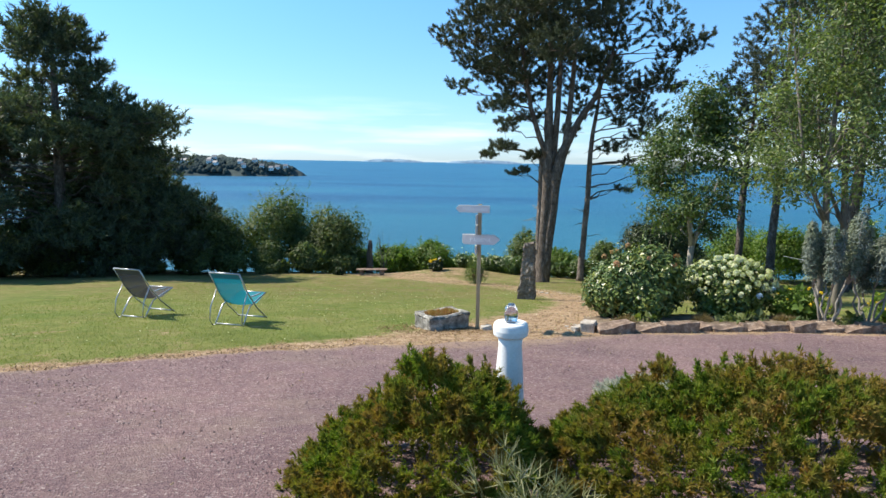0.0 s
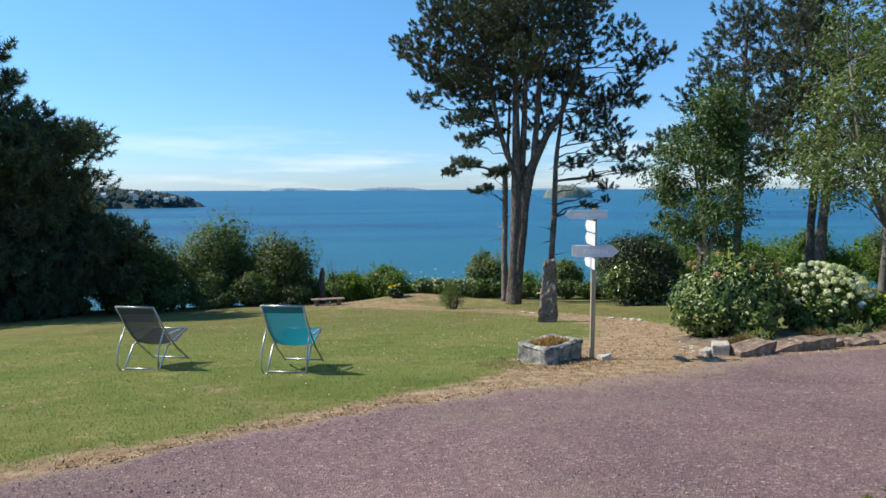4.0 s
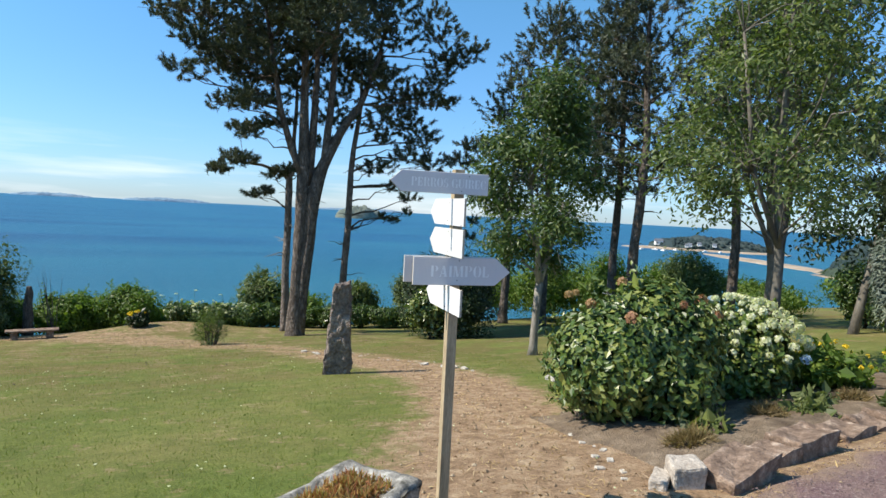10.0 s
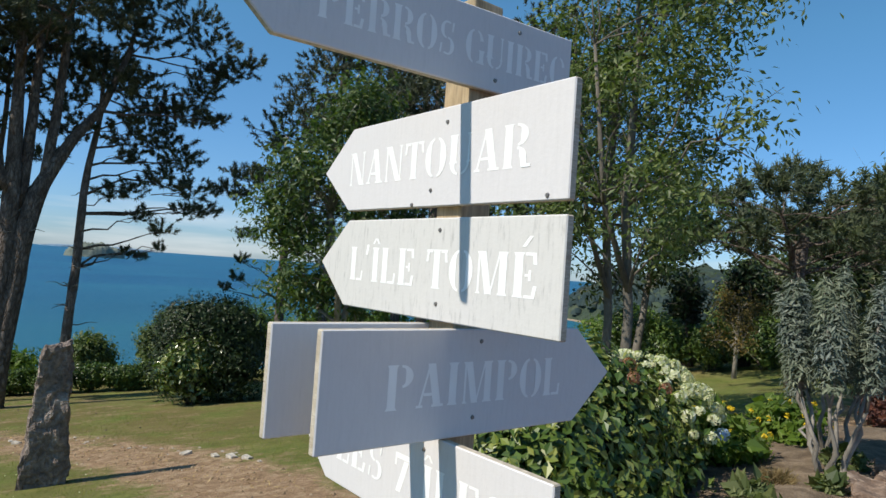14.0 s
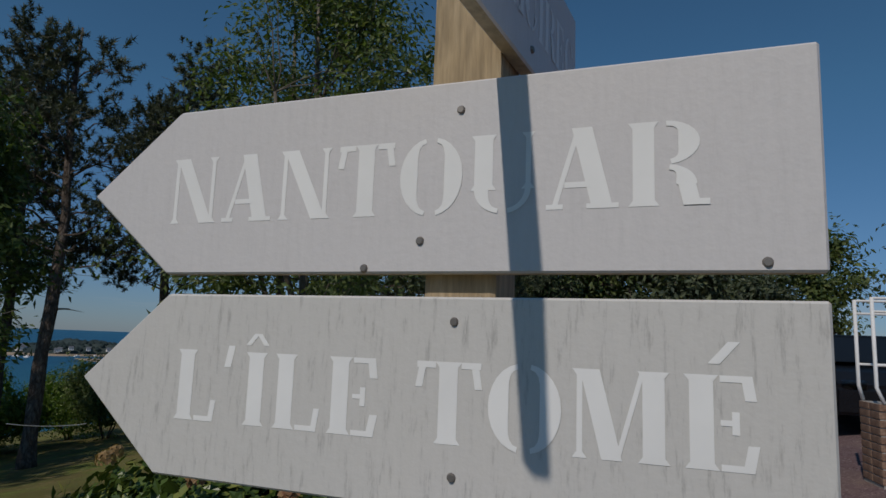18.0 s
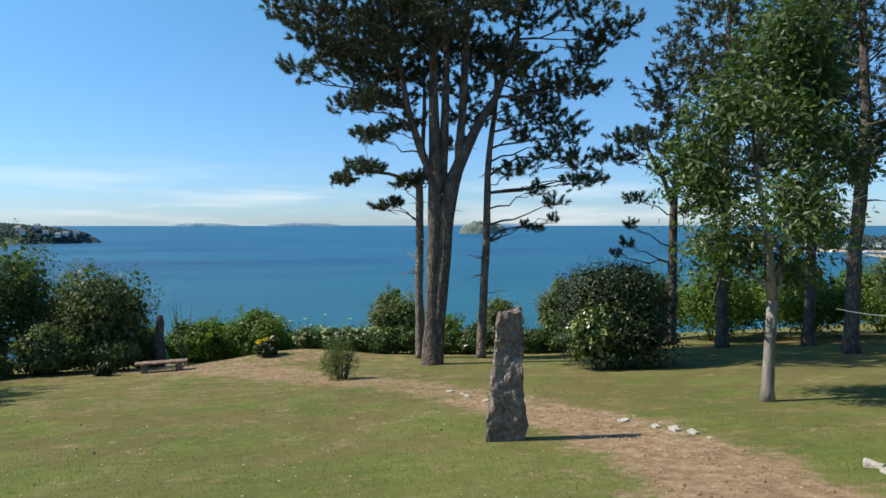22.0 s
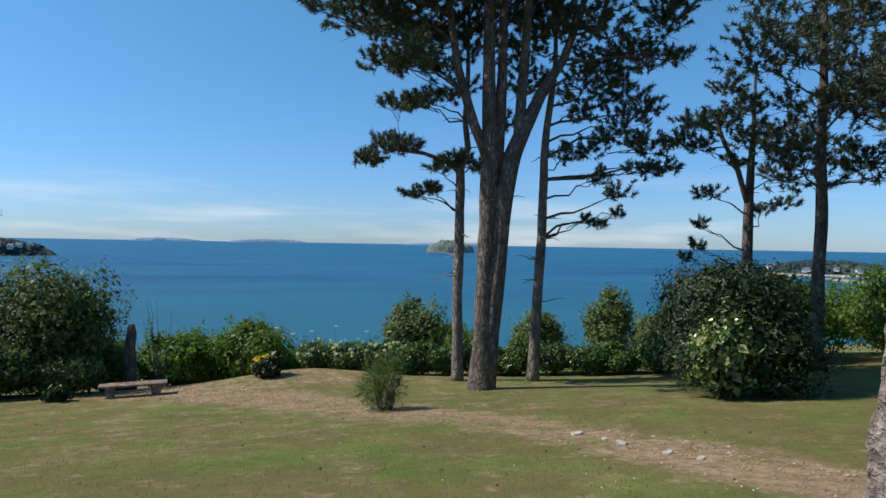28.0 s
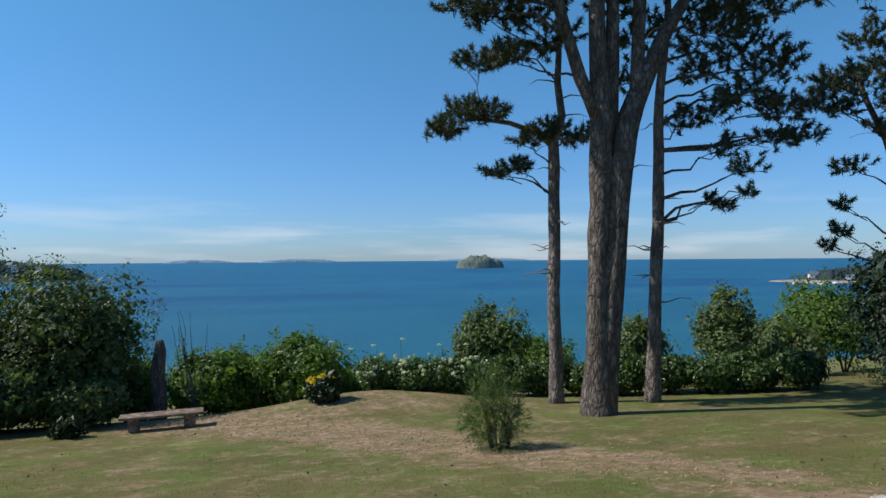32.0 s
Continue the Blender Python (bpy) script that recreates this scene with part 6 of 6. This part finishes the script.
def silver_bush(x, y, h, seed):
    """A tall echium: bare leaning stems that part into grey-green leaf spires."""
    rng = np.random.default_rng(seed)
    ob = thing("silver_bush", pose(x, y, gz(x, y)), "tall grey-green spiked bush on bare pale stems", "bush")
    for i in range(6):
        a = i * 1.05 + rng.uniform(-0.3, 0.3)
        fork = Vector((math.cos(a) * 0.26, math.sin(a) * 0.26, h * rng.uniform(0.26, 0.42)))
        part("stem", tube(bend((math.cos(a) * 0.07, math.sin(a) * 0.07, -0.03), fork, 0.0, 6, 0.03, rng), [0.024, 0.022, 0.02, 0.018, 0.016, 0.013], 6), M_BARK_PALE, ob, smooth=True)
        Ps, Ns = [], []
        for j in range(2):
            b = a + rng.normal(0, 0.8)
            reach = rng.uniform(0.08, 0.26)
            tip = fork + Vector((math.cos(b) * reach, math.sin(b) * reach, h * rng.uniform(0.34, 0.6)))
            pts = bend(fork, tip, 0.0, 5, 0.03, rng)
            part("stem", tube(pts, [0.015, 0.013, 0.011, 0.009, 0.005], 5), M_BARK_PALE, ob, smooth=True)
            n = 950
            f = rng.uniform(0.18, 1.0, n)
            base = np.array([np.array(fork.lerp(tip, k)) for k in f])
            c = rng.uniform(0, 6.28, n)
            w = 0.135 * np.sin(np.pi * np.clip(0.15 + 0.83 * f, 0, 1)) ** 0.6 * rng.uniform(0.25, 1, n) ** 0.6
            Ps.append(base + np.stack([np.cos(c) * w, np.sin(c) * w, rng.normal(0, 0.03, n)], 1))
            Ns.append(np.stack([np.cos(c), np.sin(c), np.full(n, 0.9)], 1))
        V, F = leaf_vf(np.concatenate(Ps), np.concatenate(Ns), 0.075, 0.015, rng, 0.1, 0.25)
        child("leaf_spire", nmesh("leaf_spire", V, F, M_SILVER), ob)
    return ob


silver_bush(6.2, 9.95, 2.15, 252)
silver_bush(7.0, 10.15, 1.8, 253)
lamp = thing("garden_lamp", pose(8.4, 9.75, gz(8.4, 9.75)), "small mushroom garden lamp beside the drive", "lamp")
part("stem", tube([(0, 0, -0.05), (0, 0, 0.42)], 0.02), M_STEEL, lamp)
part("cap", turned([(0.03, 0.36), (0.09, 0.40), (0.085, 0.44), (0.03, 0.48)], 16), M_WHITE, lamp, smooth=True)
M_REDHEDGE = leafy("barberry_leaves", (0.035, 0.012, 0.012), (0.070, 0.022, 0.018), (0.12, 0.045, 0.03), 0.5, 0.2)
for i in range(4):
    shrub("barberry_hedge", 10.2 + i * 1.2, 10.1 + 0.1 * i, 0.85, 0.5, 0.62, M_REDHEDGE, "low dark red barberry hedge bush", "hedge", 1800, 0.06, 0.6, 6, 260 + i, group="barberry hedge")

r2 = np.random.default_rng(270)
umbel = blossom_mesh("flower_head", 0.07, M_CREAM, 223, 46, 0.035)
for x, y, h in ((-0.1, 33.2, 1.35), (0.9, 33.0, 1.15), (1.6, 32.9, 1.3), (2.5, 32.8, 1.2), (3.2, 32.8, 1.25), (0.4, 33.4, 1.2), (-1.3, 33.4, 1.3)):
    wild = thing("wild_carrot", pose(x, y, gz(x, y)), "tall white umbel flower rising above the hedge", "flower", "white umbels")
    part("stem", tube(bend((0, 0, -0.02), (r2.normal(0, 0.08), r2.normal(0, 0.05), h), 0, 4, 0.02, r2), 0.006, 5), M_LEAF_MID, wild)
    top = child("flower_head", umbel, wild)
    top.location, top.scale = (0, 0, h), (1, 1, 0.45)

# line with pegs strung between the trees
line = thing("washing_line", pose(10.77, 20.0, -0.25), "thin pale line tied between two trees", "line")
part("cord", tube(bend((0, 0, 0), (2.1, 0, -0.24), -0.05, 8), 0.008, 5), M_WHITE, line)

# ---- parked car and brick pillar by the drive ----
M_CARPAINT = plain("dark_car_paint", (0.012, 0.014, 0.018), 0.25, 0.2, 0.5)
M_TYRE = plain("tyre_rubber", (0.02, 0.02, 0.02), 0.9)
M_CARGLASS = plain("dark_car_glass", (0.01, 0.012, 0.014), 0.05, 0.0, 0.6)
car = thing("parked_car", pose(12.3, 4.85, gz(12.3, 4.85)), "dark parked car standing on the drive", "car")


def slab_body(profile, width, taper=1.0):
    bm = bmesh.new()
    a = [bm.verts.new((x, -width / 2 * (taper if z > 1.0 else 1), z)) for x, z in profile]
    b = [bm.verts.new((x, width / 2 * (taper if z > 1.0 else 1), z)) for x, z in profile]
    bm.faces.new(a)
    bm.faces.new(b[::-1])
    n = len(profile)
    for i in range(n):
        bm.faces.new((a[i], b[i], b[(i + 1) % n], a[(i + 1) % n]))
    bmesh.ops.recalc_face_normals(bm, faces=bm.faces[:])
    bmesh.ops.bevel(bm, geom=bm.edges[:], offset=0.05, segments=2, affect="EDGES")
    return bm


part("body", slab_body([(-2.1, 0.3), (-2.15, 0.7), (-1.95, 0.9), (-1.2, 0.98), (2.05, 0.98), (2.1, 0.35)], 1.76), M_CARPAINT, car, smooth=False)
part("cabin", slab_body([(-1.25, 0.95), (-0.5, 1.46), (1.3, 1.5), (2.0, 0.95)], 1.6, 0.86), M_CARPAINT, car)
part("windscreen", slab_body([(-1.22, 1.02), (-0.56, 1.44), (-0.6, 1.46), (-1.27, 1.04)], 1.35, 0.95), M_CARGLASS, car)
for sx in (-1.35, 1.3):
    for sy in (-0.8, 0.8):
        wheel = part("wheel", turned([(0.2, -0.1), (0.3, -0.1), (0.32, -0.06), (0.32, 0.06), (0.3, 0.1), (0.2, 0.1)], 20), M_TYRE, car)
        wheel.matrix_local = Matrix.Translation((sx, sy, 0.32)) @ Matrix.Rotation(radians(90), 4, "X")
        part("rim", turned([(0.19, -0.105), (0.19, 0.105), (0.05, 0.115)], 14), M_STEEL, wheel)
for sy in (-0.95, 0.95):
    part("side_mirror", box(0.12, 0.2, 0.14, (-0.75, sy, 1.05), 0.03), M_CARPAINT, car)
for sy in (-0.62, 0.62):
    part("headlight", box(0.06, 0.34, 0.14, (-2.11, sy, 0.72), 0.03), M_GLASS, car)
pillar = thing("brick_pillar", pose(7.15, 6.05, gz(7.15, 6.05)), "low brown brick pillar beside the drive", "pillar")
M_BRICK = speckled("brown_brick", (0.17, 0.10, 0.07), (0.27, 0.17, 0.12), (0.36, 0.25, 0.18), 9, 0.9, 60, 0.5, 0.006)
M_MORTAR = speckled("grey_mortar", (0.30, 0.28, 0.25), (0.38, 0.36, 0.33), (0.46, 0.44, 0.40), 14, 0.95, 80, 0.4, 0.004)
part("core", box(0.43, 0.88, 0.80, (0, 0, 0.355)), M_MORTAR, pillar)
bm = box(0.215, 0.105, 0.064, (0, 0, 0), 0.005)
brick = bpy.data.meshes.new("brick")
bm.to_mesh(brick)
bm.free()
brick.materials.append(M_BRICK)
for c in range(10):
    z = 0.045 + c * 0.075
    for side in (-1, 1):
        for i in range(2):
            ob = child("brick", brick, pillar)
            ob.location = (-0.112 + 0.224 * i, side * 0.395, z)
        for i in range(4 if c % 2 else 3):
            ob = child("brick", brick, pillar)
            ob.matrix_local = Matrix.Translation((side * 0.175, (-0.336 + 0.224 * i) if c % 2 else (-0.224 + 0.224 * i), z)) @ Matrix.Rotation(radians(90), 4, "Z")
rack = thing("white_rack", pose(7.15, 6.05, gz(7.15, 6.05) + 0.765), "white tubular metal rack standing on a brick pillar", "rack")
for sy in (-0.45, 0.45):
    for sx in (-0.2, 0.2):
        part("leg", tube([(sx * 1.15, sy * 0.9, 0), (sx, sy, 0.14), (sx, sy, 1.0)], 0.018), M_WHITE, rack, smooth=True)
for z in (0.35, 0.86, 0.99):
    for sx in (-0.2, 0.2):
        part("rail", tube([(sx, -0.45, z), (sx, 0.45, z)], 0.014), M_WHITE, rack, smooth=True)

# ---- fine cover: blades, straw, pebbles ----
r = np.random.default_rng(300)
M_BLADE = leafy("grass_blades", (0.095, 0.140, 0.028), (0.140, 0.176, 0.042), (0.22, 0.20, 0.075), 0.6, 0.42, 0.2)
M_STRAW = leafy("straw", (0.20, 0.13, 0.075), (0.34, 0.24, 0.14), (0.50, 0.38, 0.24), 0.8, 0.15, 0.1)


def path_far(X, Y):
    d = np.full(len(X), 9.0)
    for (ax, ay, aw), (bx2, by2, bw) in zip(PATH_LINE, PATH_LINE[1:]):
        f = np.clip(((X - ax) * (bx2 - ax) + (Y - ay) * (by2 - ay)) / ((bx2 - ax) ** 2 + (by2 - ay) ** 2), 0, 1)
        d = np.minimum(d, np.hypot(X - ax - f * (bx2 - ax), Y - ay - f * (by2 - ay)) / (aw + f * (bw - aw)))
    return d


n = 170000
X, Y = r.uniform(-9, 6, n), 6 + 22 * r.random(n) ** 1.6
ok = (Y > edge_y(X) + band(X) * (0.5 + 0.6 * r.random(n))) & (path_far(X, Y) > 0.75 + 0.5 * r.random(n)) & ~((X > 1.9) & (Y < 12.4) & (Y > 9)) & (np.hypot(X + 0.05, Y - 9.475) > 0.5)
X, Y = X[ok], Y[ok]
P = np.stack([X, Y, ground_z(X, Y) - 0.004], 1)
V, F = tuft_vf(P, np.tile([[0, 0, 1.0]], (len(P), 1)), 1, 0.034, 0.006, r, 0.6)
tagged(new("grass", nmesh("grass", V, F, M_BLADE)), "short mown lawn grass, green mixed with yellow", "grass", kind="stuff")
n = 60000
X, Y = r.uniform(-6, 5, n), r.uniform(6, 30, n)
e = Y - edge_y(X)
ok = ((path_far(X, Y) < 1.1 * r.random(n) ** 0.4) | ((e < band(X) * r.random(n)) & (e > -0.12))) & (e > -0.12)
X, Y = X[ok], Y[ok]
P = np.stack([X, Y, ground_z(X, Y) + 0.006], 1)
V, F = leaf_vf(P, np.tile([[0, 0, 1.0]], (len(P), 1)) + r.normal(0, 0.35, P.shape), 0.06, 0.008, r)
tagged(new("straw", nmesh("straw", V, F, M_STRAW)), "dry straw and cut grass littering the worn path", "straw", kind="stuff")


def pebbles(name, X, Y, Z, lo, hi, material, label):
    k = r.uniform(lo, hi, (len(X), 1, 1))
    o = np.array([(1, 0, 0), (0, 1, 0), (-1, 0, 0), (0, -1, 0), (0, 0, 0.7), (0, 0, -0.7)])[None] * (k * r.uniform(0.6, 1.3, (len(X), 1, 3)))
    a = r.uniform(0, 6.28, len(X))
    c, s2 = np.cos(a)[:, None], np.sin(a)[:, None]
    o = np.stack([o[..., 0] * c - o[..., 1] * s2, o[..., 0] * s2 + o[..., 1] * c, o[..., 2]], -1)
    V = o + np.stack([X, Y, Z], -1)[:, None]
    f = np.array([(0, 1, 4), (1, 2, 4), (2, 3, 4), (3, 0, 4), (1, 0, 5), (2, 1, 5), (3, 2, 5), (0, 3, 5)])
    F = (f[None] + (np.arange(len(X)) * 6)[:, None, None]).reshape(-1, 3)
    tagged(new(name, nmesh(name, V.reshape(-1, 3), F, material)), label, name, kind="stuff")


M_GRIT = leafy("path_grit", (0.17, 0.115, 0.07), (0.28, 0.20, 0.125), (0.46, 0.37, 0.26), 0.95, 0.0, 0.1, (0.34, 0.25, 0.16))
M_PEBBLE = leafy("gravel_stones", (0.120, 0.080, 0.082), (0.172, 0.118, 0.116), (0.25, 0.195, 0.185), 0.9, 0.0, 0.2, (0.165, 0.115, 0.112))
n = 24000
X, Y = r.uniform(-6, 7, n), 1.0 + 8.5 * r.random(n) ** 0.8
ok = (Y < edge_y(X) + 0.05 * r.random(n))
X, Y = X[ok], Y[ok]
pebbles("gravel", X, Y, ground_z(X, Y) + 0.025, 0.004, 0.009, M_PEBBLE, "loose pinkish-mauve gravel stones on the drive")
n = 260
X, Y = r.uniform(-7, 3, n), r.uniform(7.5, 20, n)
ok = Y > edge_y(X) + 0.3
pebbles("daisies", X[ok], Y[ok], ground_z(X[ok], Y[ok]) + 0.03, 0.008, 0.014, M_CREAM, "tiny white daisies dotted over the lawn")
n = 170
X, Y = r.uniform(-7, 6, n), r.uniform(17, 31, n)
pebbles("fallen_cones", X, Y, ground_z(X, Y) + 0.008, 0.010, 0.022, M_BARK, "small dark fallen cones scattered over the grass")

n = 9000
X, Y = r.uniform(-5, 5, n), r.uniform(9.4, 32, n)
ok = path_far(X, Y) < 0.95 * r.random(n) ** 0.5
pebbles("path_grit", X[ok], Y[ok], ground_z(X[ok], Y[ok]) + 0.006, 0.008, 0.026, M_GRIT, "tan grit and clods strewn over the worn path")

n = 420
X, Y = r.uniform(-5, 6, n), r.uniform(3.0, 9.2, n)
ok = Y < edge_y(X)
pebbles("drive_litter", X[ok], Y[ok], ground_z(X[ok], Y[ok]) + 0.03, 0.005, 0.014, M_GRIT, "pale chips and dry leaves scattered over the gravel")

M_LITTER = leafy("leaf_litter", (0.11, 0.062, 0.036), (0.20, 0.130, 0.075), (0.34, 0.25, 0.15), 0.9, 0.1, 0.1)
n = 1500
a, q = r.uniform(0, 6.28, n), r.random(n) ** 0.7
X, Y = -0.1 + np.cos(a) * q * 0.95, 9.2 + np.sin(a) * q * 0.6
E2 = r.uniform(-4.5, 2.2, n)
X, Y = np.r_[X, E2], np.r_[Y, edge_y(E2) + np.abs(r.normal(0, 0.5, n)) * band(E2) - 0.08]
P = np.stack([X, Y, ground_z(X, Y) + 0.014], 1)
V, F = leaf_vf(P, np.tile([[0, 0, 1.0]], (len(P), 1)) + r.normal(0, 0.4, P.shape), 0.035, 0.014, r)
tagged(new("leaf_litter", nmesh("leaf_litter", V, F, M_LITTER)), "brown dead leaves and needles round the trough and along the lawn's edge", "leaf litter", kind="stuff")
